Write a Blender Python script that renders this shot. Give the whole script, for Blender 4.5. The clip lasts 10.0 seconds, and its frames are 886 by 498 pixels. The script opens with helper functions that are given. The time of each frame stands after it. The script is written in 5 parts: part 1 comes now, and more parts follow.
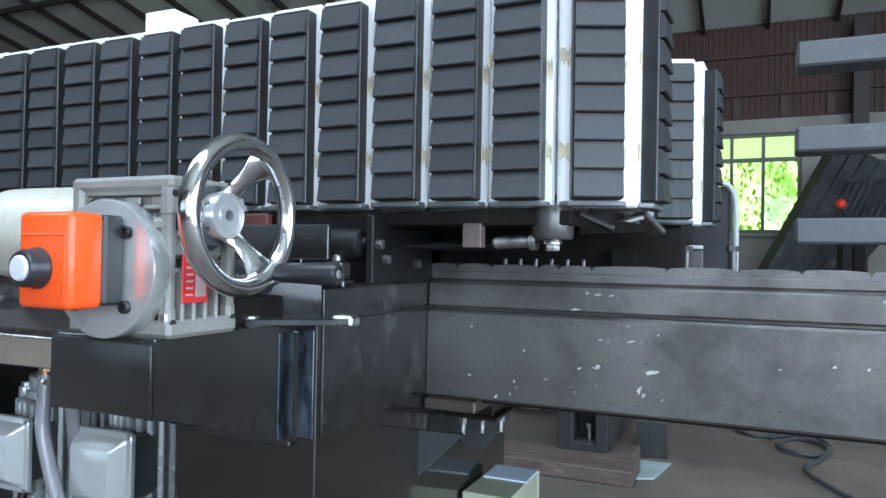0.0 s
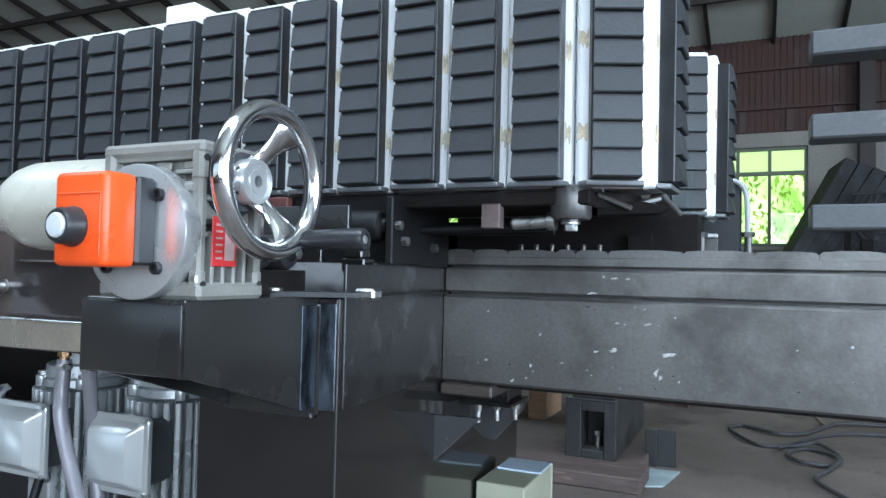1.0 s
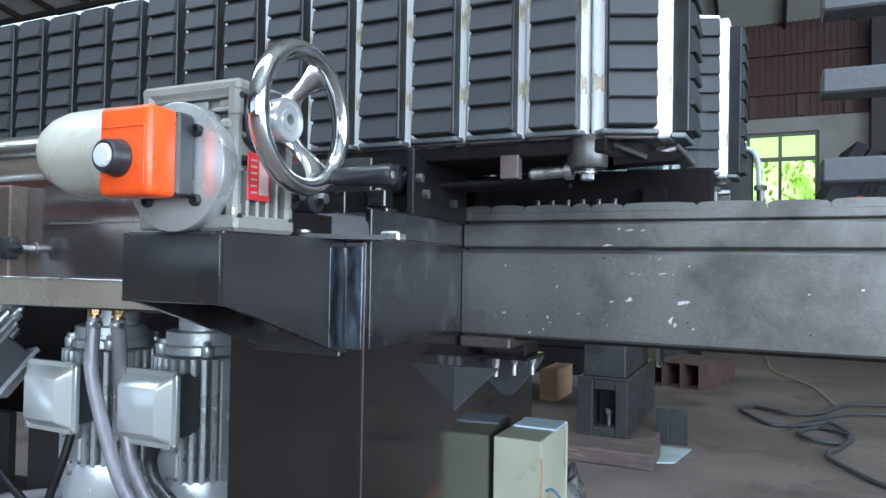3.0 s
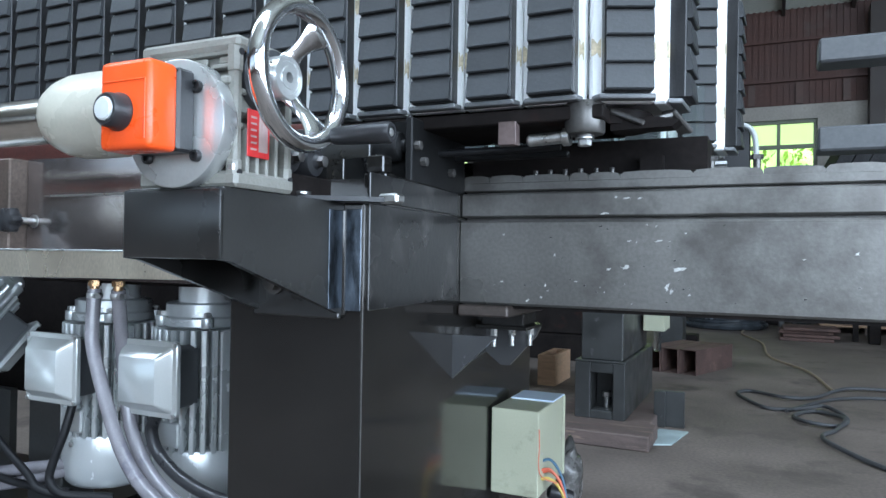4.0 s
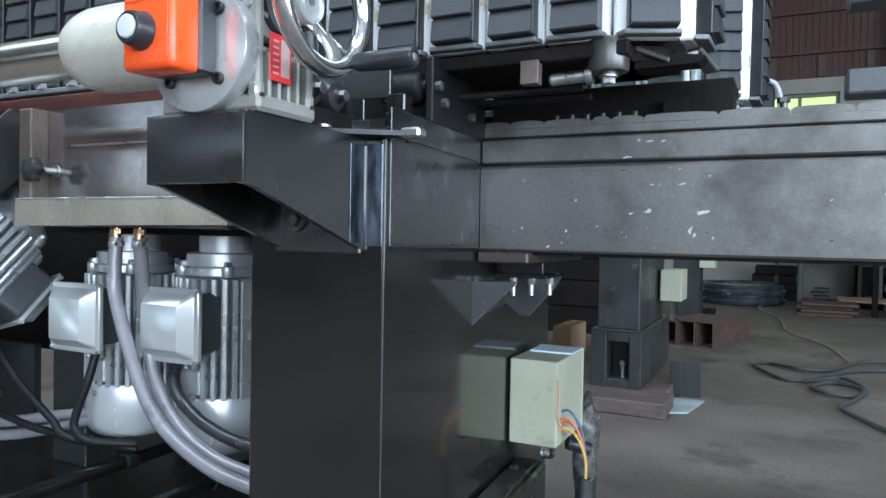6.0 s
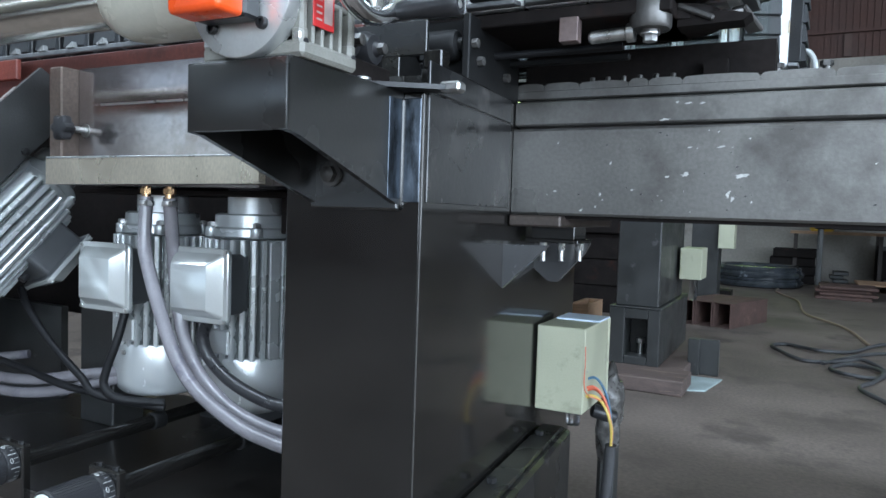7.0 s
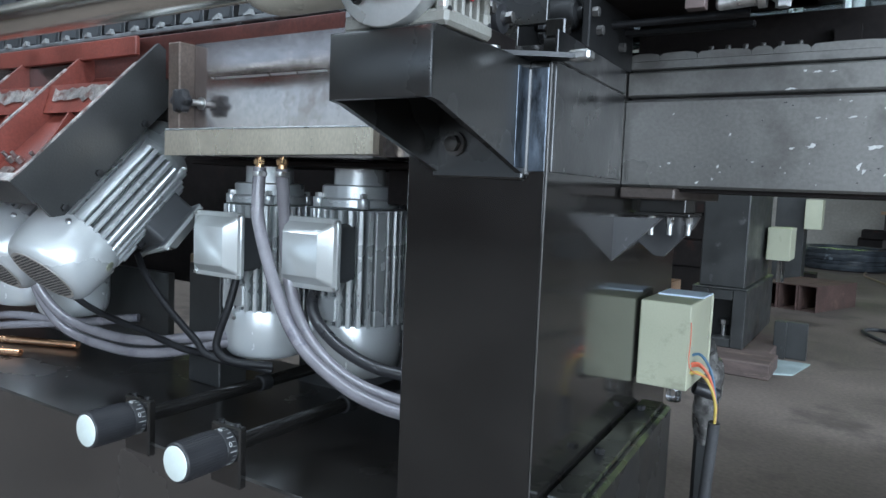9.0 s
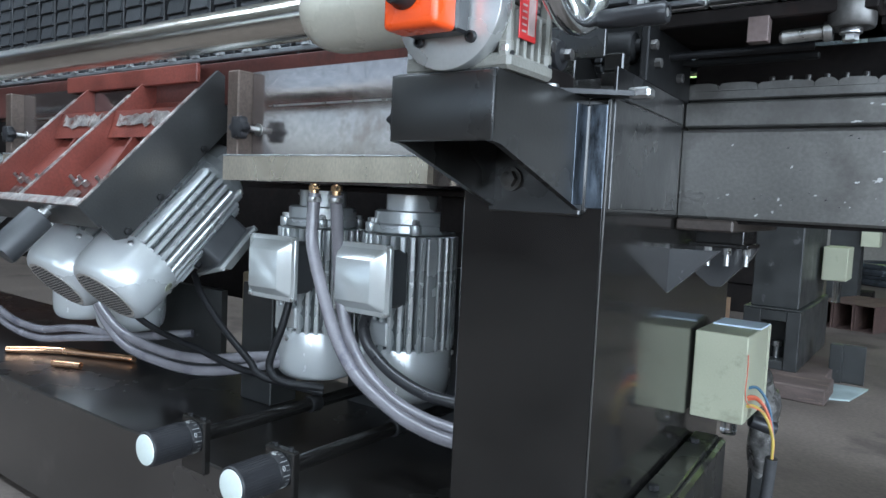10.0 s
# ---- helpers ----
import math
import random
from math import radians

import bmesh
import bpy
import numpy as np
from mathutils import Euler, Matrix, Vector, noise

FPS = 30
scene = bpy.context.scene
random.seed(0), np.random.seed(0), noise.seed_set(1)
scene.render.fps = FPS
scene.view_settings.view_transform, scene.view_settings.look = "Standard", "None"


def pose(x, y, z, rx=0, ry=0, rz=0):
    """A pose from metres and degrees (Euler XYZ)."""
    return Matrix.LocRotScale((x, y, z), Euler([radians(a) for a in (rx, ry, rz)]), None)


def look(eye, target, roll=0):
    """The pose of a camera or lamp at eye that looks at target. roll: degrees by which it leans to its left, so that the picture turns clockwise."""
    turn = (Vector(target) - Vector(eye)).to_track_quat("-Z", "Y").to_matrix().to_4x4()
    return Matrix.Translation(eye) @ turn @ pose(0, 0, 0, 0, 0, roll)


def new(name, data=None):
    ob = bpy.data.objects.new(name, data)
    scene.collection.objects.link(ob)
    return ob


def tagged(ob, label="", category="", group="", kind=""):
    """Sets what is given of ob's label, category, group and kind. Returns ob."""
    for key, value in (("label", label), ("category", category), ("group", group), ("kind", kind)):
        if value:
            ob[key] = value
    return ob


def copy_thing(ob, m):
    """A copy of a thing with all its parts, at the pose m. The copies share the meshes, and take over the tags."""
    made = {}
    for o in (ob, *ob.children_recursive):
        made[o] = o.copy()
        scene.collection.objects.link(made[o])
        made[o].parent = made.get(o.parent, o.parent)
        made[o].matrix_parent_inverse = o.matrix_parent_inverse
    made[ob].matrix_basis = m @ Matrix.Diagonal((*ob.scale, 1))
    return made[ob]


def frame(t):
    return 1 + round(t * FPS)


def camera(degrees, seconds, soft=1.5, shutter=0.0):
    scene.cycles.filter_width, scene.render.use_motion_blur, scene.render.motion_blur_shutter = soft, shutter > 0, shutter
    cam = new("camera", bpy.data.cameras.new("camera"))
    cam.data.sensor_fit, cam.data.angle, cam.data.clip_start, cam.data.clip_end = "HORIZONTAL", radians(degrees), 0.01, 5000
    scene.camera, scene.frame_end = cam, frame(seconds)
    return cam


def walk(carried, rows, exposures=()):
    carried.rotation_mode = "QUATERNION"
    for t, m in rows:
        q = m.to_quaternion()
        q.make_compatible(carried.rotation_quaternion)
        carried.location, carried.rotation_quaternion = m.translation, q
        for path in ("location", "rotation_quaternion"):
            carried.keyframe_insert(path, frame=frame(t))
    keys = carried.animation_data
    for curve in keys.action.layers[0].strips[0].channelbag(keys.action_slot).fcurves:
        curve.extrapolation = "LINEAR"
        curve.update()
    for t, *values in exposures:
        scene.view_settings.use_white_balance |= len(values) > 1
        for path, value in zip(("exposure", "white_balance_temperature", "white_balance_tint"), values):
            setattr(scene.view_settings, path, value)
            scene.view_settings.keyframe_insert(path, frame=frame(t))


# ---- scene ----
cam = camera(64.61, 10.0)
# seconds, eye x y z, tilt, heading, roll
PATH = [
    (0.0, -0.0000, 0.0000, 1.0818, 90.74, 23.91, 0.96),
    (0.5, -0.0119, -0.0082, 1.0508, 91.49, 23.96, 1.17),
    (1.0, -0.0137, -0.0164, 1.0321, 91.98, 24.32, 1.25),
    (1.5, -0.0208, -0.0223, 1.0099, 92.00, 24.75, 1.14),
    (2.0, -0.0174, -0.0324, 0.9976, 91.80, 24.95, 1.16),
    (2.5, -0.0174, -0.0437, 0.9878, 91.62, 25.05, 0.98),
    (4.0, -0.0127, -0.0553, 0.9347, 90.53, 24.86, 0.88),
    (4.5, -0.0194, -0.0606, 0.9264, 90.19, 25.07, 1.09),
    (5.0, -0.0184, -0.0607, 0.9124, 89.86, 25.43, 1.06),
    (6.5, -0.0307, -0.0525, 0.8636, 87.96, 26.48, 1.29),
    (7.0, -0.0508, -0.0620, 0.8501, 87.04, 27.07, 1.87),
    (7.5, -0.0736, -0.0729, 0.8439, 86.22, 27.90, 2.20),
    (8.0, -0.0828, -0.0757, 0.8365, 85.55, 29.04, 2.20),
    (8.5, -0.0984, -0.0892, 0.8396, 85.25, 30.45, 2.15),
    (9.0, -0.1105, -0.1082, 0.8363, 85.04, 32.29, 2.35),
    (9.5, -0.1218, -0.1220, 0.8454, 85.17, 33.88, 2.62),
    (10.0, -0.1259, -0.1204, 0.8690, 85.67, 35.77, 2.72),
]
walk(cam, [(t, pose(x, y, z, rx, 0, rz) @ pose(0, 0, 0, 0, 0, roll)) for t, x, y, z, rx, rz, roll in PATH],
     exposures=((0.0, 0.06, 5780, 10), (4.5, 0.21, 5800, 10), (7.0, 0.17, 5930, 10), (10.0, 0.08, 5950, 10)))

# ---------------------------------------------------------------- light
world = bpy.data.worlds.new("sky")
scene.world = world
world.use_nodes = True
wn = world.node_tree.nodes
sky = wn.new("ShaderNodeTexSky")
sky.sky_type, sky.sun_disc = "NISHITA", False
sky.sun_elevation, sky.sun_rotation = radians(48), radians(75)
wn["Background"].inputs["Strength"].default_value = 0.12
world.node_tree.links.new(sky.outputs[0], wn["Background"].inputs["Color"])


def lamp(name, kind, m, energy, color=(1, 1, 1), size=(1, 1), angle=0.5):
    data = bpy.data.lights.new(name, kind)
    data.energy, data.color = energy, color
    if kind == "AREA":
        data.shape, data.size, data.size_y = "RECTANGLE", size[0], size[1]
    if kind == "SUN":
        data.angle = radians(angle)
    ob = new(name, data)
    ob.matrix_world = m
    return ob


lamp("sun", "SUN", look((14, 16, 22), (0, 14, 0)), 4.0, (1.0, 0.96, 0.9))
# daylight of the gate, of the front opening and of the roof light; the long south lamp is added fill, its window unseen
lamp("gate_daylight", "AREA", look((7.8, -2.4, 2.4), (-0.4, 0.6, 1.1)), 1080, (0.80, 0.91, 1.0), (9.0, 4.0))
lamp("front_daylight", "AREA", look((3.2, -7.7, 2.5), (-0.6, 0.8, 0.9)), 430, (0.82, 0.92, 1.0), (6.2, 2.8))
lamp("south_fill", "AREA", look((-6.5, -7.85, 2.5), (-6.5, 0, 2.3)), 45, (0.84, 0.93, 1.0), (11.0, 1.9))
lamp("roof_light_daylight", "AREA", look((-2.0, -1.25, 6.75), (-2.0, -0.9, 0)), 780, (0.80, 0.91, 1.0), (13.0, 1.3))


# ---------------------------------------------------------------- materials
def material(name, base, rough=0.5, metal=0.0, vary=0.15, scale=14.0, bump=0.0, bump_scale=160.0, stain=None,
             stain_amount=0.0, stain_scale=5.0, rough_vary=0.1, stretch=(1, 1, 1), coat=0.0, spec=0.5, per_object=0.0, coat_ior=1.5, coat_rough=0.05):
    m = bpy.data.materials.new(name)
    m.use_nodes = True
    n, l = m.node_tree.nodes, m.node_tree.links
    b = n["Principled BSDF"]
    b.inputs["Metallic"].default_value = metal
    b.inputs["Coat Weight"].default_value = coat
    b.inputs["Coat Roughness"].default_value = coat_rough
    b.inputs["Coat IOR"].default_value = coat_ior
    b.inputs["Specular IOR Level"].default_value = spec
    tc, mp = n.new("ShaderNodeTexCoord"), n.new("ShaderNodeMapping")
    mp.inputs["Scale"].default_value = stretch
    l.new(tc.outputs["Object"], mp.inputs["Vector"])
    big, fine = n.new("ShaderNodeTexNoise"), n.new("ShaderNodeTexNoise")
    big.inputs["Scale"].default_value, big.inputs["Detail"].default_value = scale, 6
    fine.inputs["Scale"].default_value, fine.inputs["Detail"].default_value = bump_scale, 4
    for t in (big, fine):
        l.new(mp.outputs[0], t.inputs["Vector"])
    ramp = n.new("ShaderNodeMapRange")
    ramp.inputs["From Min"].default_value, ramp.inputs["From Max"].default_value = 0.3, 0.7
    ramp.inputs["To Min"].default_value, ramp.inputs["To Max"].default_value = 1 - vary, 1 + vary
    l.new(big.outputs["Fac"], ramp.inputs["Value"])
    fr = n.new("ShaderNodeMapRange")
    fr.inputs["From Min"].default_value, fr.inputs["From Max"].default_value = 0.25, 0.75
    fr.inputs["To Min"].default_value, fr.inputs["To Max"].default_value = 1 - vary * 0.6, 1 + vary * 0.6
    l.new(fine.outputs["Fac"], fr.inputs["Value"])
    mul = n.new("ShaderNodeMath")
    mul.operation = "MULTIPLY"
    l.new(ramp.outputs[0], mul.inputs[0])
    l.new(fr.outputs[0], mul.inputs[1])
    last = mul.outputs[0]
    if per_object:
        oi, orr, m2 = n.new("ShaderNodeObjectInfo"), n.new("ShaderNodeMapRange"), n.new("ShaderNodeMath")
        orr.inputs["To Min"].default_value, orr.inputs["To Max"].default_value = 1 - per_object, 1 + per_object
        l.new(oi.outputs["Random"], orr.inputs["Value"])
        m2.operation = "MULTIPLY"
        l.new(last, m2.inputs[0])
        l.new(orr.outputs[0], m2.inputs[1])
        last = m2.outputs[0]
    mix = n.new("ShaderNodeVectorMath")
    mix.operation = "SCALE"
    mix.inputs[0].default_value = base
    l.new(last, mix.inputs["Scale"])
    color = mix.outputs[0]
    if stain:
        st, sr, sm = n.new("ShaderNodeTexNoise"), n.new("ShaderNodeMapRange"), n.new("ShaderNodeMix")
        st.inputs["Scale"].default_value, st.inputs["Detail"].default_value = stain_scale, 8
        st.inputs["Roughness"].default_value = 0.65
        l.new(mp.outputs[0], st.inputs["Vector"])
        sr.inputs["From Min"].default_value, sr.inputs["From Max"].default_value = 0.66 - 0.3 * stain_amount, 0.74 - 0.2 * stain_amount
        l.new(st.outputs["Fac"], sr.inputs["Value"])
        sm.data_type = "RGBA"
        l.new(sr.outputs[0], sm.inputs["Factor"])
        l.new(color, sm.inputs["A"])
        sm.inputs["B"].default_value = (*stain, 1)
        color = sm.outputs["Result"]
    l.new(color, b.inputs["Base Color"])
    rr = n.new("ShaderNodeMapRange")
    rr.inputs["From Min"].default_value, rr.inputs["From Max"].default_value = 0.3, 0.7
    rr.inputs["To Min"].default_value, rr.inputs["To Max"].default_value = max(rough - rough_vary, 0.03), min(rough + rough_vary, 1)
    l.new(big.outputs["Fac"], rr.inputs["Value"])
    l.new(rr.outputs[0], b.inputs["Roughness"])
    if coat:
        cr = n.new("ShaderNodeMapRange")
        cr.inputs["From Min"].default_value, cr.inputs["From Max"].default_value = 0.35, 0.7
        cr.inputs["To Min"].default_value, cr.inputs["To Max"].default_value = coat_rough * 0.8, coat_rough * 1.9
        l.new(big.outputs["Fac"], cr.inputs["Value"])
        l.new(cr.outputs[0], b.inputs["Coat Roughness"])
    if bump:
        bp = n.new("ShaderNodeBump")
        bp.inputs["Strength"].default_value, bp.inputs["Distance"].default_value = 0.6, bump
        l.new(fine.outputs["Fac"], bp.inputs["Height"])
        l.new(bp.outputs[0], b.inputs["Normal"])
    return m


def glass_material(name, tint, rough=0.02, ior=1.45):
    m = bpy.data.materials.new(name)
    m.use_nodes = True
    b = m.node_tree.nodes["Principled BSDF"]
    b.inputs["Base Color"].default_value = (*tint, 1)
    b.inputs["Transmission Weight"].default_value = 1.0
    b.inputs["Roughness"].default_value = rough
    b.inputs["IOR"].default_value = ior
    return m


BLACK_PAINT = material("black_gloss_paint", (0.0088, 0.0081, 0.0074), 0.5, 0, 0.3, 7, 0.0, 260, (0.011, 0.0105, 0.01), 0.1, 9, 0.06, coat=1.0, spec=0.1, coat_ior=1.6, coat_rough=0.085)
SATIN_BLACK = material("satin_black_paint", (0.010, 0.010, 0.0095), 0.4, 0, 0.25, 7, 0.0002, 200, (0.016, 0.0155, 0.015), 0.14, 9, 0.08, coat=1.0, spec=0.2, coat_ior=1.7, coat_rough=0.24)
TANK_PAINT = material("worn_tank_sheet", (0.0145, 0.0122, 0.0105), 0.4, 0, 0.25, 3, 0.0003, 200, (0.035, 0.03, 0.026), 0.25, 4, 0.06, coat=1.0, coat_ior=1.9, coat_rough=0.17)
GUSSET_PAINT = material("grey_gusset_paint", (0.036, 0.037, 0.039), 0.35, 0, 0.15, 9, 0.0004, 240, (0.03, 0.03, 0.031), 0.1, 12, 0.04, coat=1.0, coat_ior=1.9, coat_rough=0.18)
PANEL_PAINT = material("dull_dark_panel", (0.045, 0.045, 0.047), 0.85, 0, 0.4, 4, 0.001, 60, (0.09, 0.09, 0.09), 0.3, 6, spec=0.15)
GREY_PAINT = material("dark_grey_paint", (0.034, 0.0345, 0.034), 0.38, 0, 0.2, 9, 0.0006, 240, (0.1, 0.1, 0.1), 0.08, 12, 0.1)
BEAM_PAINT = material("worn_machine_paint", (0.165, 0.16, 0.15), 0.38, 0.6, 0.2, 4.0, 0.0004, 170, (0.1, 0.094, 0.087), 0.5, 4.5, 0.14)
RACK_PAINT = material("blue_grey_paint", (0.085, 0.088, 0.092), 0.5, 0, 0.2, 8, 0.0005, 160, (0.14, 0.14, 0.14), 0.15, 20)
CHEEK_STEEL = material("mottled_dark_steel", (0.012, 0.012, 0.0125), 0.32, 0.2, 0.5, 9, 0.0004, 120, (0.055, 0.051, 0.05), 0.36, 12, 0.1, coat=0.6, coat_rough=0.16)
MATTE_BLACK = material("matte_black_paint", (0.007, 0.007, 0.0072), 0.55, 0, 0.3, 12, 0.0005, 120, (0.02, 0.018, 0.017), 0.12, 9, spec=0.25)
# Near-black metal; shade under beam and conveyor is put into this colour.
SHADE_METAL = material("dark_metal_and_shade", (0.012, 0.0095, 0.0088), 0.7, 0.0, 0.4, 12, 0.001, 90, (0.03, 0.012, 0.009), 0.12, 6, spec=0.12)
GEAR_PAINT = material("gearbox_grey_paint", (0.225, 0.22, 0.195), 0.42, 0, 0.12, 18, 0.0012, 300, (0.15, 0.145, 0.12), 0.28, 14)
CREAM_PAINT = material("cream_paint", (0.52, 0.5, 0.42), 0.3, 0, 0.08, 10, 0.0003, 200, (0.36, 0.33, 0.24), 0.2, 8)
BOX_PAINT = material("pale_green_enamel", (0.43, 0.435, 0.32), 0.42, 0, 0.06, 8, 0.0006, 300, (0.33, 0.33, 0.24), 0.16, 14)
FAN_PAINT = material("silver_fan_cover_paint", (0.6, 0.62, 0.62), 0.27, 0.35, 0.03, 5, 0.0002, 300, (0.5, 0.52, 0.52), 0.04, 9, 0.03)
FLANGE_STEEL = material("bright_machined_face", (0.58, 0.59, 0.58), 0.27, 0.7, 0.06, 16, 0.0002, 300, (0.55, 0.55, 0.54), 0.15, 9)
MOTOR_PAINT = material("silver_motor_paint", (0.47, 0.49, 0.49), 0.28, 0.5, 0.05, 8, 0.0004, 300, (0.38, 0.39, 0.39), 0.06, 14, 0.03)
LID_PAINT = material("silver_lid_paint", (0.58, 0.6, 0.59), 0.2, 0.5, 0.03, 6, 0.0002, 300, (0.46, 0.46, 0.45), 0.08, 8, 0.02)
CHROME = material("polished_chrome", (0.66, 0.67, 0.68), 0.12, 1.0, 0.06, 12, 0.0004, 90, (0.45, 0.45, 0.46), 0.15, 9, 0.05)
STEEL = material("machined_steel", (0.6, 0.61, 0.62), 0.3, 1.0, 0.1, 20, 0.0003, 300, (0.4, 0.4, 0.4), 0.15, 9)
BOLT = material("zinc_bolt", (0.55, 0.55, 0.54), 0.35, 1.0, 0.2, 60, 0, 200)
BLACK_BOLT = material("blackened_bolt", (0.035, 0.035, 0.036), 0.4, 0.6, 0.2, 60, 0, 200)
STAINLESS = material("stained_stainless", (0.33, 0.305, 0.3), 0.12, 0.92, 0.2, 5, 0.0, 120, (0.2, 0.16, 0.14), 0.42, 4.2, 0.05)
TARNISHED = material("brown_tarnished_steel", (0.13, 0.1, 0.083), 0.55, 0.5, 0.35, 9, 0.0005, 160, (0.11, 0.075, 0.06), 0.35, 7)
LIP_STEEL = material("yellowed_stainless_lip", (0.62, 0.55, 0.44), 0.28, 0.8, 0.22, 6, 0.0003, 220, (0.36, 0.3, 0.22), 0.28, 5, 0.05, (1, 1, 0.5))
TUBE_STEEL = material("bright_tube_steel", (0.74, 0.71, 0.65), 0.24, 1.0, 0.14, 6, 0.0003, 140, (0.42, 0.36, 0.27), 0.28, 5, 0.06, (0.4, 1, 1))
RED_OXIDE = material("red_oxide_primer", (0.165, 0.038, 0.026), 0.5, 0, 0.35, 7, 0.0012, 180, (0.085, 0.024, 0.018), 0.25, 7)
# Red primer darkened: the girder's shade under the conveyor is in the colour.
SHADED_RED = material("shaded_red_primer", (0.085, 0.024, 0.018), 0.6, 0, 0.35, 5, 0.001, 150, (0.045, 0.018, 0.014), 0.35, 5)
BARE_EDGE = material("scraped_bare_edge", (0.36, 0.33, 0.31), 0.4, 0.5, 0.5, 40, 0.001, 200, (0.15, 0.055, 0.04), 0.5, 34)
ORANGE = material("orange_plastic", (0.9, 0.095, 0.012), 0.33, 0, 0.05, 20, 0.0002, 300)
BLACK_PLASTIC = material("black_plastic", (0.022, 0.022, 0.024), 0.38, 0, 0.12, 30, 0.0003, 400)
GREY_PLASTIC = material("charcoal_plastic", (0.05, 0.052, 0.055), 0.45, 0, 0.1, 30, 0.0003, 400)
BUTTON_CAP = material("pale_grey_button", (0.6, 0.62, 0.62), 0.35, 0.1, 0.04, 40)
KNOB_CAP = material("white_knob_cap", (0.66, 0.72, 0.68), 0.4, 0, 0.04, 40)
MARKING = material("white_marking", (0.42, 0.43, 0.42), 0.5, 0, 0.05, 40)
RUBBER_SIDE = material("clean_black_rubber", (0.010, 0.010, 0.011), 0.4, 0, 0.3, 20, 0.0006, 260)
LIP_GREY = material("grey_lip_steel", (0.16, 0.165, 0.17), 0.45, 0.3, 0.2, 20, 0.0004, 160, (0.09, 0.07, 0.06), 0.2, 14)
GLUE = material("yellow_glue_stain", (0.6, 0.52, 0.36), 0.6, 0, 0.3, 60, 0.0004, 300)
RUBBER = material("black_rubber", (0.038, 0.0405, 0.0435), 0.5, 0, 0.22, 9, 0.0006, 220, (0.08, 0.08, 0.08), 0.14, 8, 0.1, per_object=0.25)
PAD_PLATE = material("white_pad_plate", (0.86, 0.87, 0.87), 0.36, 0, 0.05, 15, 0.0004, 200, (0.48, 0.39, 0.22), 0.12, 13)
CONCRETE = material("dusty_concrete", (0.138, 0.113, 0.097), 0.8, 0, 0.3, 1.3, 0.002, 60, (0.088, 0.072, 0.062), 0.45, 2.3, 0.1, spec=0.3)
WALL_CONCRETE = material("grey_render", (0.3, 0.28, 0.25), 0.85, 0, 0.2, 1.5, 0.003, 30, (0.2, 0.18, 0.16), 0.3, 1.2)
WALL_SHEET = material("brown_red_sheet", (0.075, 0.036, 0.028), 0.7, 0, 0.25, 1.2, 0.002, 30, (0.09, 0.07, 0.06), 0.3, 0.9)
WALL_GLIMMER = material("glimmer_on_sheet", (0.085, 0.052, 0.043), 0.7, 0, 0.25, 6)
ROOF_SHEET = material("pale_roof_sheet", (0.62, 0.64, 0.57), 0.6, 0, 0.15, 0.8, 0.002, 30, (0.3, 0.3, 0.26), 0.3, 0.7)
RAFTER = material("dark_rafter_steel", (0.045, 0.036, 0.032), 0.6, 0.2, 0.2, 3)
FRAME_PAINT = material("grey_green_frame_paint", (0.16, 0.18, 0.13), 0.6, 0, 0.2, 5)
RUST = material("rusty_steel", (0.085, 0.05, 0.042), 0.8, 0.2, 0.35, 6, 0.002, 90, (0.14, 0.085, 0.065), 0.3, 9)
TIMBER = material("old_brown_timber", (0.1, 0.072, 0.063), 0.75, 0, 0.3, 6, 0.002, 70, (0.24, 0.17, 0.13), 0.3, 5, stretch=(1, 6, 6))
PALE_WOOD = material("pale_crate_wood", (0.42, 0.27, 0.17), 0.7, 0, 0.2, 9, 0.001, 70, stretch=(1, 6, 6))
CABLE = material("black_cable", (0.01, 0.01, 0.011), 0.5, 0, 0.2, 20, 0.0004, 200, spec=0.25)
CABLE_DUSTY = material("dusty_black_cable", (0.045, 0.045, 0.047), 0.6, 0, 0.3, 8, 0.0004, 200)
HOSE = material("milky_braided_hose", (0.21, 0.2, 0.215), 0.2, 0, 0.16, 14, 0.0012, 420, (0.14, 0.135, 0.16), 0.25, 12, coat=0.5)
CORRUGATED = material("black_conduit", (0.025, 0.025, 0.027), 0.32, 0, 0.15, 20)
BRASS = material("brass_fitting", (0.62, 0.4, 0.22), 0.28, 1.0, 0.15, 30)
COPPER = material("copper_pipe", (0.95, 0.55, 0.33), 0.2, 1.0, 0.15, 18)
WIRE_YELLOW = material("yellow_wire", (0.55, 0.4, 0.09), 0.4, 0, 0.05, 30)
WIRE_BLUE = material("blue_wire", (0.055, 0.13, 0.21), 0.4, 0, 0.05, 30)
WIRE_RED = material("red_wire", (0.58, 0.13, 0.07), 0.4, 0, 0.05, 30)
LABEL_RED = material("red_nameplate", (0.55, 0.03, 0.03), 0.4, 0, 0.1, 60)
LABEL_OLIVE = material("olive_sticker", (0.24, 0.25, 0.18), 0.4, 0, 0.5, 90)
LABEL_GREY = material("pale_plate_field", (0.45, 0.33, 0.31), 0.4, 0, 0.1, 60)
CHIP = material("bare_paint_chip", (0.5, 0.5, 0.48), 0.6, 0, 0.2, 60, 0.001, 300)
BLUE_FILM = material("pale_blue_film", (0.72, 0.84, 0.98), 0.55, 0, 0.03, 30, spec=0.2)
WELD = material("ground_weld_steel", (0.1, 0.118, 0.142), 0.36, 0.8, 0.5, 30, 0.0014, 90, (0.008, 0.009, 0.01), 0.62, 26, 0.1, (1, 1, 0.3))
YELLOW_PAINT = material("yellow_paint", (0.7, 0.45, 0.04), 0.5, 0, 0.1, 10)
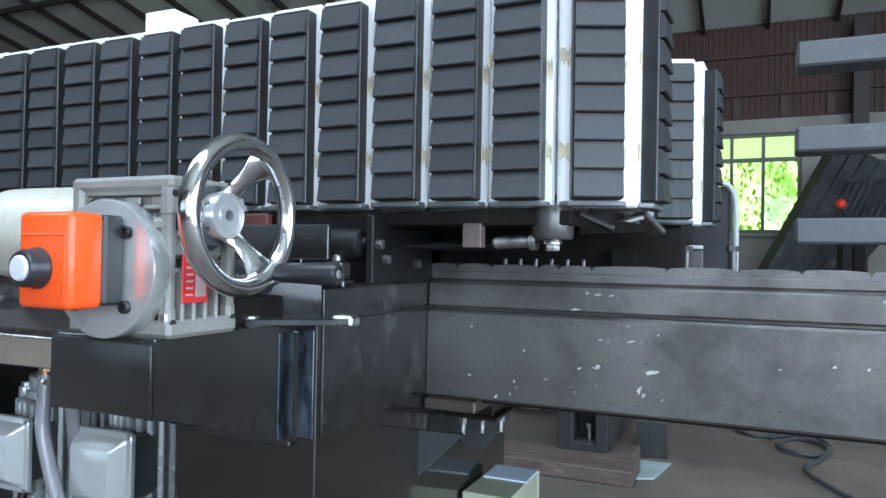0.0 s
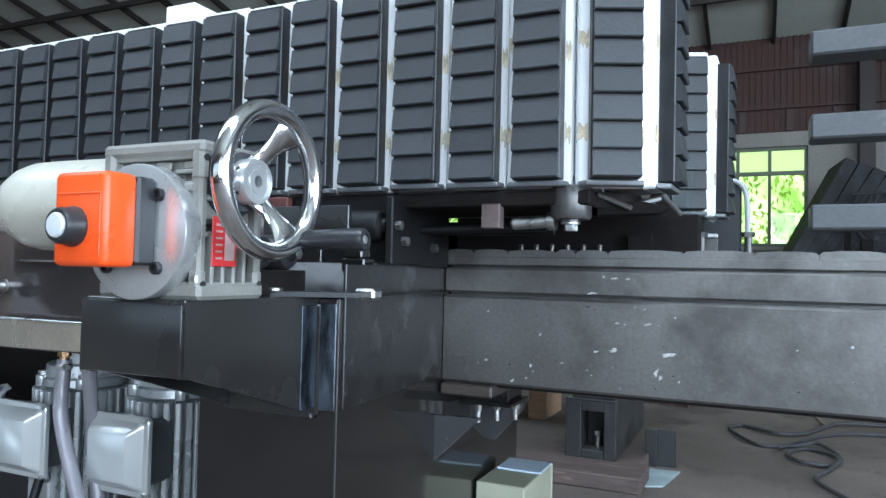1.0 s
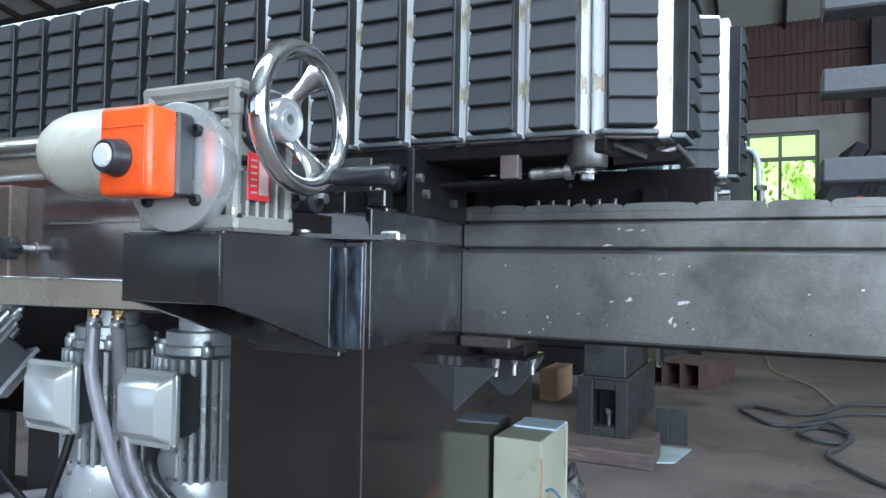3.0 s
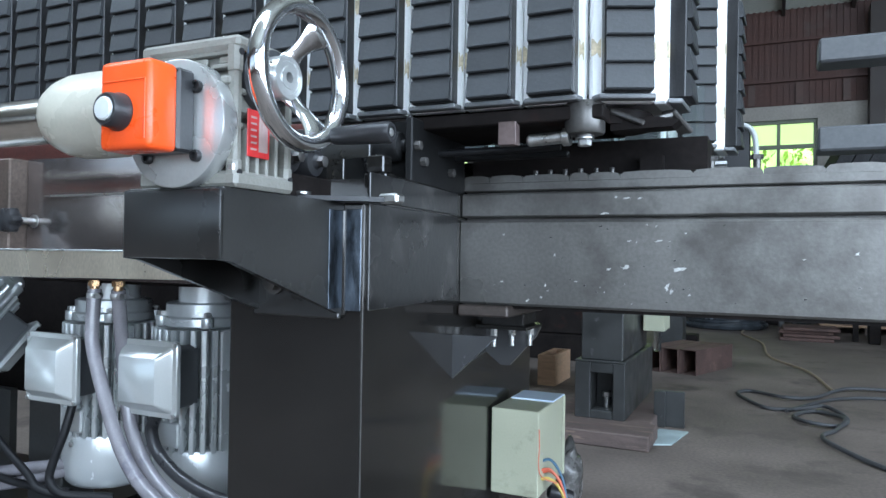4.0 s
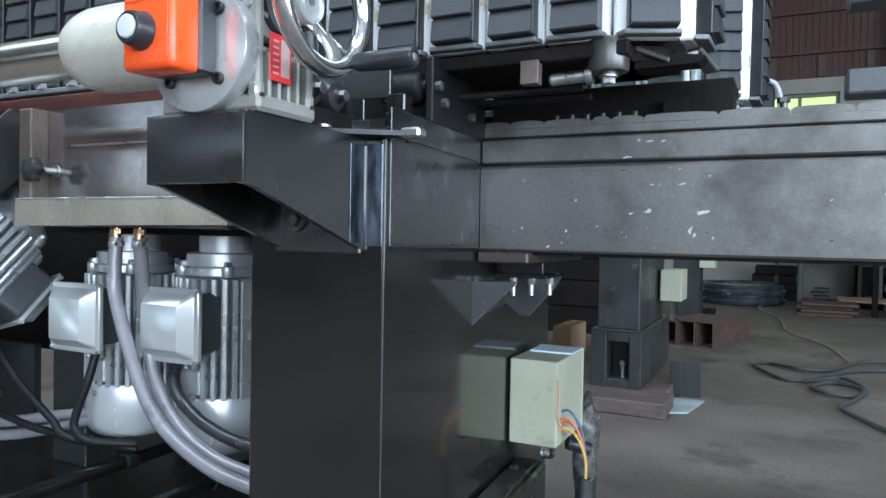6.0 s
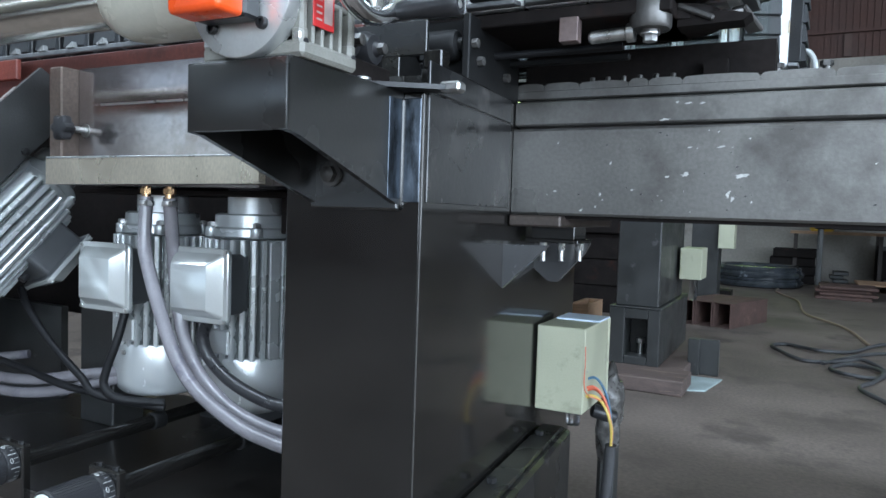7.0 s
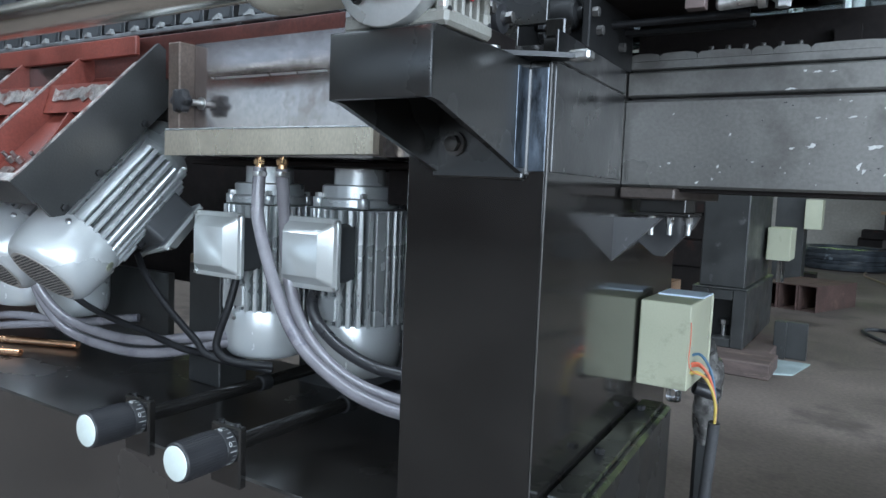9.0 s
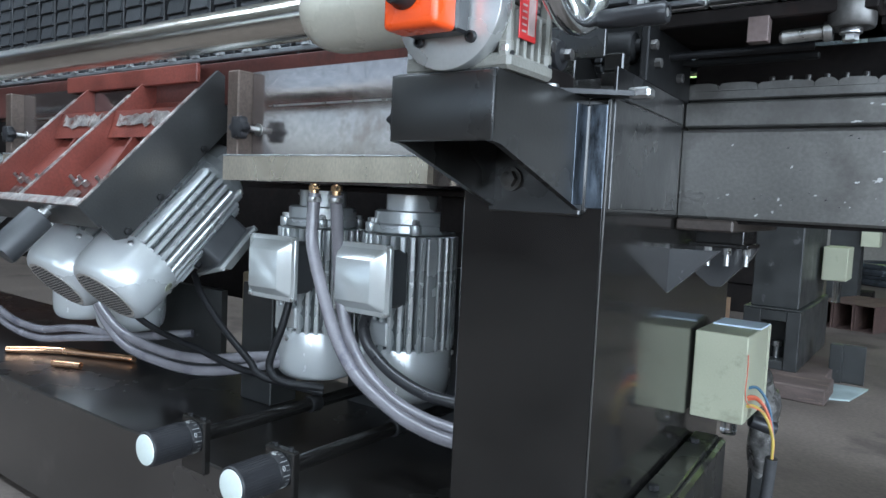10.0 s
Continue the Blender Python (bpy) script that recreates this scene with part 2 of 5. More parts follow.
GUARD_GREY = material("pale_grey_tube_paint", (0.4, 0.42, 0.42), 0.4, 0.2, 0.1, 20)
RED_CAP = material("red_plastic_cap", (0.6, 0.04, 0.02), 0.4, 0, 0.1, 30)
FILM = material("cloudy_plastic_film", (0.11, 0.105, 0.1), 0.25, 0, 0.5, 30, 0.004, 60, (0.26, 0.25, 0.24), 0.15, 24)
BROWN_STEEL = material("rust_brown_strip", (0.075, 0.06, 0.052), 0.5, 0.3, 0.3, 20, 0.0008, 160, (0.14, 0.12, 0.11), 0.2, 20)
DARK_STEEL = material("dark_turned_steel", (0.11, 0.105, 0.1), 0.35, 0.6, 0.2, 30, 0.0003, 200)
WRAP = material("shiny_plastic_wrap", (0.035, 0.04, 0.046), 0.14, 0, 0.4, 6, 0.003, 9, (0.22, 0.25, 0.28), 0.08, 5)
SUN_DIFFUSER = bpy.data.materials.new("milky_sun_diffuser")
SUN_DIFFUSER.use_nodes = True
milky = SUN_DIFFUSER.node_tree.nodes.new("ShaderNodeBsdfTranslucent")
milky.inputs["Color"].default_value = (0.6, 0.63, 0.62, 1)
SUN_DIFFUSER.node_tree.links.new(milky.outputs[0], SUN_DIFFUSER.node_tree.nodes["Material Output"].inputs["Surface"])
GLASS = glass_material("float_glass", (0.9, 0.97, 0.95), 0.01, 1.35)
DIRTY_GLASS = glass_material("dirty_window_glass", (0.9, 0.95, 0.85), 0.35)
GLASS_SCRAP = material("dull_glass_offcut", (0.36, 0.43, 0.43), 0.15, 0, 0.1, 9)
CLEAR_PLASTIC = glass_material("clear_plastic_wrap", (0.85, 0.88, 0.9), 0.12)


# ---------------------------------------------------------------- mesh helpers
def box(bm, lo, hi, bevel=0.0, seg=1, m=None):
    c = [(a + b) / 2 for a, b in zip(lo, hi)]
    d = [abs(b - a) for a, b in zip(lo, hi)]
    r = bmesh.ops.create_cube(bm, size=1, matrix=Matrix.Translation(c) @ Matrix.Diagonal((*d, 1)))
    vs = r["verts"]
    if bevel:
        es = list({e for v in vs for e in v.link_edges})
        out = bmesh.ops.bevel(bm, geom=es, offset=min(bevel, min(d) * 0.45), segments=seg, affect="EDGES", profile=0.5)
        vs = list({v for f in out["faces"] for v in f.verts} | {v for v in vs if v.is_valid})
    if m is not None:
        bmesh.ops.transform(bm, matrix=m, verts=vs)
    return vs


def axis_matrix(p0, p1):
    p0, p1 = Vector(p0), Vector(p1)
    return Matrix.Translation(p0) @ (p1 - p0).to_track_quat("Z", "Y").to_matrix().to_4x4()


def lathe(bm, p0, p1, profile, seg=32):
    """profile: (radius, distance along the axis) from p0; closed at its ends."""
    m = axis_matrix(p0, p1)
    rings = []
    for r, z in profile:
        rings.append([bm.verts.new(m @ Vector((r * math.cos(2 * math.pi * k / seg), r * math.sin(2 * math.pi * k / seg), z))) for k in range(seg)])
    for a, b in zip(rings, rings[1:]):
        for k in range(seg):
            bm.faces.new((a[k], a[(k + 1) % seg], b[(k + 1) % seg], b[k]))
    bm.faces.new(list(reversed(rings[0])))
    bm.faces.new(rings[-1])


def cyl(bm, p0, p1, r, seg=24, bevel=0.0):
    length = (Vector(p1) - Vector(p0)).length
    b = min(bevel, r * 0.45, length * 0.45)
    lathe(bm, p0, p1, [(r - b, 0), (r - b * 0.3, b * 0.3), (r, b), (r, length - b), (r - b * 0.3, length - b * 0.3), (r - b, length)] if b else [(r, 0), (r, length)], seg)


def prism(bm, poly, axis, lo, hi):
    """poly: corners in the two other axes, in their order."""
    def at(p, v):
        q = list(p)
        q.insert("xyz".index(axis), v)
        return bm.verts.new(q)
    a, b = [at(p, lo) for p in poly], [at(p, hi) for p in poly]
    k = len(poly)
    bm.faces.new(a)
    bm.faces.new(list(reversed(b)))
    for i in range(k):
        bm.faces.new((a[i], b[i], b[(i + 1) % k], a[(i + 1) % k]))
    bmesh.ops.recalc_face_normals(bm, faces=bm.faces)


def smooth_path(points, steps=8):
    pts = [Vector(p) for p in points]
    ext = [2 * pts[0] - pts[1], *pts, 2 * pts[-1] - pts[-2]]
    out = []
    for i in range(1, len(ext) - 2):
        a, b, c, d = ext[i - 1:i + 3]
        for s in range(steps):
            t = s / steps
            out.append(0.5 * (2 * b + (c - a) * t + (2 * a - 5 * b + 4 * c - d) * t * t + (3 * b - a - 3 * c + d) * t ** 3))
    out.append(pts[-1])
    return out


def tube(bm, points, r, seg=12, steps=8, ribs=0.0):
    path = smooth_path(points, steps) if steps else [Vector(p) for p in points]
    rings, up = [], None
    for i, p in enumerate(path):
        d = (path[min(i + 1, len(path) - 1)] - path[max(i - 1, 0)]).normalized()
        if up is None:
            up = d.orthogonal().normalized()
        up = (up - d * up.dot(d)).normalized()
        side = d.cross(up)
        rad = r * (1 + (ribs if i % 2 else -ribs))
        rings.append([bm.verts.new(p + rad * (up * math.cos(2 * math.pi * k / seg) + side * math.sin(2 * math.pi * k / seg))) for k in range(seg)])
    for a, b in zip(rings, rings[1:]):
        for k in range(seg):
            bm.faces.new((a[k], a[(k + 1) % seg], b[(k + 1) % seg], b[k]))
    bm.faces.new(list(reversed(rings[0])))
    bm.faces.new(rings[-1])


def hexbolt(bm, p, way, r=0.008, h=0.006, shank=0.0):
    p, way = Vector(p), Vector(way).normalized()
    cyl(bm, p - way * shank, p + way * h, r, 6)
    lathe(bm, p + way * h, p + way * (h + 0.001), [(r * 0.85, 0), (r * 0.5, 0.001)], 12)


def shade(ob, angle=35):
    for f in ob.data.polygons:
        f.use_smooth = True
    ob.data.set_sharp_from_angle(angle=radians(angle))


def part(name, bm, mat, parent, label="", smooth=True):
    data = bpy.data.meshes.new(name)
    bmesh.ops.recalc_face_normals(bm, faces=bm.faces)
    bm.to_mesh(data)
    bm.free()
    data.materials.append(mat)
    ob = new(name, data)
    if smooth:
        shade(ob)
    if parent is not None:
        ob.parent = parent
    if label:
        tagged(ob, label)
    return ob


def thing(name, label, category, group="", m=None, kind=""):
    ob = new(name)
    ob.empty_display_size = 0.05
    if m is not None:
        ob.matrix_basis = m
    return tagged(ob, label, category, group, kind)


def solid(name, bm, mat, label, category, kind="", group=""):
    return tagged(part(name, bm, mat, None), label, category, group, kind)


def B(*boxes, bevel=0.0):
    bm = bmesh.new()
    for lo, hi in boxes:
        box(bm, lo, hi, bevel)
    return bm


def C(p0, p1, r, seg=24, bevel=0.0):
    bm = bmesh.new()
    cyl(bm, p0, p1, r, seg, bevel)
    return bm


def T(points, r, seg=12, steps=8, ribs=0.0):
    bm = bmesh.new()
    tube(bm, points, r, seg, steps, ribs)
    return bm


# ---------------------------------------------------------------- hall
GATE = ((-7.2, 2.4), 4.4)
HX0, HX1, HY0, HY1, HZ = -16.0, 8.0, -8.0, 12.0, 4.4
solid("floor", B(((HX0 - 30, HY0 - 30, -0.2), (HX1 + 30, HY1 + 40, 0.0))), CONCRETE, "dusty brown-grey concrete workshop floor", "floor", "structure")

# wall with the windows: sill and lintel bands of concrete, sheet above
bm = bmesh.new()
box(bm, (HX0, HY1, 0), (HX1, HY1 + 0.25, 1.55))
box(bm, (HX0, HY1, 3.12), (HX1, HY1 + 0.25, 3.34))
box(bm, (0.66, HY1, 1.55), (1.75, HY1 + 0.25, 3.12))
box(bm, (3.6, HY1, 1.55), (HX1, HY1 + 0.25, 3.12))
box(bm, (HX0, HY1, 1.55), (-8.0, HY1 + 0.25, 3.12))
solid("wall_north", bm, WALL_CONCRETE, "grey rendered concrete workshop wall with window openings", "wall", "structure")


def window_unit(x0, x1, z0, z1, mullions, transom):
    w = thing("window_1", "steel-framed workshop window with green view outside", "window", kind="structure", group="windows")
    bars = bmesh.new()
    for z in (z0, z1 - 0.05, transom):
        box(bars, (x0, HY1 + 0.06, z), (x1, HY1 + 0.14, z + 0.06))
    for x in (x0, x1 - 0.05, *mullions):
        box(bars, (x, HY1 + 0.065, z0), (x + 0.05, HY1 + 0.135, z1))
    part("window_frame", bars, FRAME_PAINT, w)
    xs = [x0, *mullions, x1]
    for a, b in zip(xs, xs[1:]):
        for c, d in ((z0, transom), (transom, z1)):
            p = part("pane", B(((a + 0.04, HY1 + 0.095, c + 0.05), (b - 0.0, HY1 + 0.101, d))), DIRTY_GLASS if c == transom else GLASS, w)
            p.visible_shadow = False
    part("window_sill", B(((x0, HY1 - 0.06, z0 - 0.05), (x1, HY1 + 0.05, z0))), WALL_CONCRETE, w)


window_unit(-0.62, 0.66, 1.55, 3.12, (-0.36, 0.1), 2.68)
window_unit(-2.6, -0.62, 1.55, 3.12, (-2.0, -1.3), 2.68)
window_unit(1.75, 3.6, 1.55, 3.12, (2.4, 3.0), 2.68)

bm = bmesh.new()
box(bm, (HX0, HY1 + 0.1, 3.34), (HX1, HY1 + 0.13, 6.4))
for k in range(170):
    x = -8.0 + 0.09 * k
    box(bm, (x, HY1 + 0.078, 3.34), (x + 0.035, HY1 + 0.1, 6.4))
solid("wall_cladding", bm, WALL_SHEET, "dark brown-red corrugated sheet wall above the windows", "wall", "structure")
solid("wall_girts", B(((HX0, HY1 + 0.02, 3.72), (HX1, HY1 + 0.07, 3.76)), ((HX0, HY1 + 0.02, 4.34), (HX1, HY1 + 0.07, 4.38))), WALL_SHEET, "brown steel rails across the sheet wall", "wall rail", "structure")
# Slightly paler plates paint the glimmers of light above the lintel.
bm = bmesh.new()
for x in (-4.5, -2.2, -0.32, 0.36, 1.0, 2.4, 4.6):
    box(bm, (x, HY1 + 0.045, 3.37), (x + 0.1, HY1 + 0.078, 3.7))
solid("wall_glimmers", bm, WALL_GLIMMER, "dull brown-grey patches standing for light glimmers on the sheet wall", "bracket plates", "structure")
# Unseen wall; its long western gap is added to hold the fill lamp.
solid("wall_south", B(((HX0, HY0 - 0.25, 0), (-12.2, HY0, 5.4)), ((-12.2, HY0 - 0.25, 0), (-0.8, HY0, 1.5)), ((-12.2, HY0 - 0.25, 3.5), (-0.8, HY0, 5.4)), ((-0.8, HY0 - 0.25, 0), (0, HY0, 5.4)), ((6.4, HY0 - 0.25, 0), (HX1, HY0, 5.4)), ((0, HY0 - 0.25, 4.0), (6.4, HY0, 5.4)), ((0, HY0 - 0.25, 0), (6.4, HY0, 0.9))), WALL_SHEET, "brown-red sheet wall with a wide opening", "wall", "structure")
solid("wall_west", B(((HX0 - 0.25, HY0, 0), (HX0, HY1, 6))), WALL_SHEET, "brown-red sheet end wall of the workshop", "wall", "structure")
solid("wall_east", B(((HX1, HY0, 0), (HX1 + 0.25, GATE[0][0], 6)), ((HX1, GATE[0][1], 0), (HX1 + 0.25, HY1, 6)), ((HX1, GATE[0][0], GATE[1] + 0.4), (HX1 + 0.25, GATE[0][1], 6))), WALL_CONCRETE, "grey rendered wall beside the open gate", "wall", "structure")

# pitched roof: eave on the north wall, ridge over the machine
RIDGE_Y, RIDGE_Z, EAVE_Z = 1.0, 7.4, 4.75
slope = (RIDGE_Z - EAVE_Z) / (HY1 + 0.6 - RIDGE_Y)


def roof_z(y):
    return RIDGE_Z - slope * abs(y - RIDGE_Y)


bm = bmesh.new()
for x0, x1 in ((HX0 - 0.5, -0.2), (-0.2, HX1 + 0.5)):
    prism(bm, [(HY1 + 0.6, EAVE_Z), (HY1 + 0.6, EAVE_Z + 0.04), (RIDGE_Y, RIDGE_Z + 0.04), (RIDGE_Y, RIDGE_Z)], "x", x0, x1)
ya, yb = -0.4, -2.0
for a, b in ((RIDGE_Y, ya), (yb, HY0 - 0.6)):
    prism(bm, [(a, roof_z(a)), (a, roof_z(a) + 0.04), (b, roof_z(b) + 0.04), (b, roof_z(b))], "x", HX0 - 0.5, HX1 + 0.5)
solid("ceiling", bm, ROOF_SHEET, "pale grey-green corrugated roof sheets on dark rafters", "roof", "structure")
# Unseen milky sheet added over the roof slot to block direct sun.
bm = bmesh.new()
prism(bm, [(ya, roof_z(ya) + 0.012), (ya, roof_z(ya) + 0.016), (yb, roof_z(yb) + 0.016), (yb, roof_z(yb) + 0.012)], "x", HX0 - 0.5, HX1 + 0.5)
solid("sun_diffuser_strip", bm, SUN_DIFFUSER, "milky translucent strip added over the unseen roof slot to block the sun", "roof light", "structure")
bm = bmesh.new()
for k in range(26):
    x = HX0 + 0.95 * k
    prism(bm, [(HY1 + 0.4, roof_z(HY1 + 0.4) - 0.1), (HY1 + 0.4, roof_z(HY1 + 0.4) - 0.005), (RIDGE_Y, RIDGE_Z - 0.005), (RIDGE_Y, RIDGE_Z - 0.1)], "x", x, x + 0.05)
for k in range(5):
    y = 2.2 + 2.1 * k
    box(bm, (HX0, y, roof_z(y) - 0.2), (HX1, y + 0.07, roof_z(y) - 0.11))
solid("roof_rafters", bm, RAFTER, "dark steel rafters and purlins under the roof sheets", "rafters", "structure")
bm = bmesh.new()
for x in (-5.0, 1.31, 3.5):
    box(bm, (x, HY1 - 0.3, 0), (x + 0.2, HY1 - 0.05, 4.7))
solid("roof_posts", bm, RAFTER, "dark steel posts carrying the workshop roof", "post", "structure")

# greenery far behind the windows; its emission stands in for sunlight
GREEN = bpy.data.materials.new("glowing_distant_greenery")
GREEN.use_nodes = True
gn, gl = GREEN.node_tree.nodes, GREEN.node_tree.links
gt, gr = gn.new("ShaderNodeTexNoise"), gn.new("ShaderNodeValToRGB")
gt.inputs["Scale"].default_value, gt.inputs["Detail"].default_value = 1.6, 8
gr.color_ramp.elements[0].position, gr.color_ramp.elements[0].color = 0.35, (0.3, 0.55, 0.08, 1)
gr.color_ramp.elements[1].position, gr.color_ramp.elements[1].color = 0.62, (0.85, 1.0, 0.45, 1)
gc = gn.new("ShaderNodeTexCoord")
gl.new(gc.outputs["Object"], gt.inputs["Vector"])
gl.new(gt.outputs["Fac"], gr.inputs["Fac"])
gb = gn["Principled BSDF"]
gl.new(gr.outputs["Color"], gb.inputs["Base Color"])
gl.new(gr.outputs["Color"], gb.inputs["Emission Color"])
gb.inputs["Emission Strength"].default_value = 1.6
solid("backdrop", B(((-30, HY1 + 9.0, -1), (30, HY1 + 9.1, 9))), GREEN, "distant greenery glowing in place of sunlight", "greenery", "structure")
# foliage outside the windows
bm = bmesh.new()
rng = random.Random(5)
for k in range(11000):
    p = Vector((rng.uniform(-9, 7), HY1 + rng.uniform(2.2, 5.5), rng.uniform(0, 5.2)))
    s = rng.uniform(0.035, 0.1)
    e = Euler((rng.uniform(0, 6), rng.uniform(0, 6), rng.uniform(0, 6))).to_matrix()
    vs = [bm.verts.new(p + e @ Vector(q) * s) for q in ((-1, 0, 0), (0, -0.45, 0.1), (1, 0, 0), (0, 0.45, 0.1))]
    bm.faces.new(vs)
LEAF = material("sunlit_leaves", (0.34, 0.52, 0.09), 0.6, 0, 0.4, 1.5)
leaf_bsdf = LEAF.node_tree.nodes["Principled BSDF"]
leaf_n, leaf_l = LEAF.node_tree.nodes, LEAF.node_tree.links
through_leaf, leaf_mix = leaf_n.new("ShaderNodeBsdfTranslucent"), leaf_n.new("ShaderNodeMixShader")
through_leaf.inputs["Color"].default_value = (0.5, 0.75, 0.12, 1)
leaf_mix.inputs["Fac"].default_value = 0.65
leaf_l.new(leaf_bsdf.outputs[0], leaf_mix.inputs[1])
leaf_l.new(through_leaf.outputs[0], leaf_mix.inputs[2])
leaf_l.new(leaf_mix.outputs[0], leaf_n["Material Output"].inputs["Surface"])
solid("foliage", bm, LEAF, "bright sunlit green bushes outside the window", "bushes", "stuff")

# ---------------------------------------------------------------- machine bed
beam = thing("machine_beam", "dark grey worn steel beam with chipped paint, carried by the column", "machine beam")
bm = bmesh.new()
box(bm, (-0.502, 1.065, 0.852), (1.6, 1.40, 0.996), 0.004)
box(bm, (-0.499, 1.095, 0.99), (1.6, 1.39, 1.05))
part("lower_web", bm, BEAM_PAINT, beam)
part("upper_web", B(((-0.500, 1.069, 1.0015), (1.6, 1.395, 1.0425)), bevel=0.003), BEAM_PAINT, beam)
bm = bmesh.new()
rng = random.Random(3)
x = -0.50
box(bm, (-0.500, 1.076, 1.0465), (1.6, 1.39, 1.062), 0.002)
while x < 1.6:
    w = rng.uniform(0.03, 0.11)
    h = rng.uniform(0.0128, 0.0142)
    prism(bm, [(x, 1.06), (x + w, 1.06), (x + w, 1.067), (x + w - 0.004, 1.06 + h * 0.85), (x + w * 0.7, 1.06 + h), (x + w * 0.3, 1.06 + h), (x + 0.005, 1.06 + h * 0.9), (x, 1.068)], "y", 1.077, 1.12)
    x += w + 0.0005
part("top_rail", bm, BEAM_PAINT, beam, "grey top rail with a scalloped torch-cut edge")
part("bottom_lip", B(((-0.496, 1.05, 0.832), (-0.405, 1.40, 0.851)), bevel=0.003), BROWN_STEEL, beam, "rust-brown packing strip")
part("rear_bed", B(((-0.5, 1.402, 0.86), (1.6, 2.1, 1.05)), bevel=0.004), BEAM_PAINT, beam)
# Dark sheet below the beam, with its shade put into the colour.
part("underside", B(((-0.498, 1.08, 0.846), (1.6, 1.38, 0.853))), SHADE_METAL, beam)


def chip(cx, cz, w, h, seed):
    r = random.Random(seed)
    bm = bmesh.new()
    n = 15
    vs = []
    for k in range(n):
        a = 2 * math.pi * k / n
        q = r.uniform(0.2, 0.75)
        vs.append((cx + w * q * math.cos(a), cz + h * q * math.sin(a) + 0.25 * h * math.cos(a)))
    prism(bm, vs, "y", 1.0643, 1.066)
    return bm


for k, (cx, cz, w, h) in enumerate(((-0.135, 0.919, 0.017, 0.006), (-0.152, 0.891, 0.006, 0.010), (-0.146, 0.884, 0.004, 0.007), (-0.215, 0.921, 0.012, 0.006), (-0.24, 0.917, 0.007, 0.004), (-0.165, 0.962, 0.010, 0.0025),
                                    (-0.21, 0.962, 0.006, 0.002), (0.1, 0.945, 0.006, 0.004), (0.14, 0.945, 0.004, 0.004), (-0.345, 0.888, 0.003, 0.005), (-0.352, 0.868, 0.003, 0.003), (-0.33, 0.938, 0.003, 0.004),
                                    (-0.375, 0.862, 0.005, 0.004), (-0.12, 0.88, 0.003, 0.003), (0.19, 0.905, 0.004, 0.003))):
    part("paint_chip", chip(cx, cz, w, h, k), CHIP, beam)
for k, (cx, cz, w) in enumerate(((-0.232, 1.032, 0.006), (-0.215, 1.03, 0.01), (-0.195, 1.029, 0.007), (0.16, 1.034, 0.008), (-0.25, 1.006, 0.014))):
    bm = chip(cx, cz, w, 0.0028, 50 + k)
    bmesh.ops.translate(bm, verts=bm.verts, vec=(0, 0.0045, 0))
    part("paint_chip", bm, CHIP, beam)

rng = random.Random(31)
for k in range(46):
    cx = rng.choice((rng.uniform(-0.46, 0.35), rng.gauss(-0.2, 0.1)))
    s = rng.uniform(0.0009, 0.0024)
    part("paint_chip", chip(cx, rng.uniform(0.862, 0.988), s * rng.uniform(1, 2.2), s, 200 + k), CHIP if rng.random() < 0.45 else CHEEK_STEEL, beam)

# portal column: stands on its plinth, turned a little against the beam
COL = pose(-0.478, 0.709, 0, 0, 0, 3.4)
column = thing("machine_column", "glossy black painted steel column of the glass machine", "machine column", m=COL)
bm = bmesh.new()
prism(bm, [(0, 0.03), (0.86, 0.03), (0.86, 1.045), (0.11, 1.045), (0.06, 1.0), (0, 1.0)], "x", -0.206, 0)
bmesh.ops.bevel(bm, geom=list(bm.edges), offset=0.003, segments=1, affect="EDGES")
part("body", bm, BLACK_PAINT, column)
# The corner's wear and its highlight are modelled as one thin strip.
part("worn_edge_glint", B(((-0.0014, -0.0004, 0.04), (0.0004, 0.0014, 0.998)), bevel=0.0003), DARK_STEEL, column, "worn corner edge with its highlight as a strip")
part("weld_seam", B(((-0.026, -0.0016, 0.862), (-0.003, 0.0015, 0.992)), bevel=0.0008), WELD, column, "ground bare-steel weld with bluish grind marks")
for z0, z1 in ((0.862, 1.0005), (1.0035, 1.041)):
    part("cheek_plate", B(((-0.002, 0.012, z0), (0.0022, 0.338, z1)), bevel=0.001), CHEEK_STEEL, column, "dark mottled steel cheek")
bm = bmesh.new()
box(bm, (0.0, 0.05, 0.0), (0.062, 0.62, 0.415), 0.006)
box(bm, (0.006, 0.05, 0.415), (0.05, 0.6, 0.423), 0.002)
part("plinth", bm, SATIN_BLACK, column)
for y in (0.245, 0.52):
    bm = bmesh.new()
    hexbolt(bm, (0.022, y, 0.424), (0, 0, 1), 0.009, 0.008)
    part("plinth_bolt", bm, BLACK_BOLT, column)

# triangular support under the beam's end
sup = thing("beam_support", "black triangular steel gusset under the beam with levelling bolts", "gusset bracket")
bm = bmesh.new()
prism(bm, [(-0.4974, 0.8), (-0.418, 0.802), (-0.4974, 0.726)], "y", 1.034, 1.044)
part("gusset", bm, GUSSET_PAINT, sup)
bm = bmesh.new()
prism(bm, [(-0.509, 0.8), (-0.40, 0.802), (-0.41, 0.782), (-0.46, 0.726), (-0.478, 0.726), (-0.509, 0.75)], "y", 1.22, 1.23)
part("gusset", bm, GUSSET_PAINT, sup)
part("seat_plate", B(((-0.498, 1.14, 0.8025), (-0.40, 1.235, 0.8095)), ((-0.49, 1.15, 0.8095), (-0.41, 1.225, 0.8375)), bevel=0.001), BLACK_PAINT, sup)
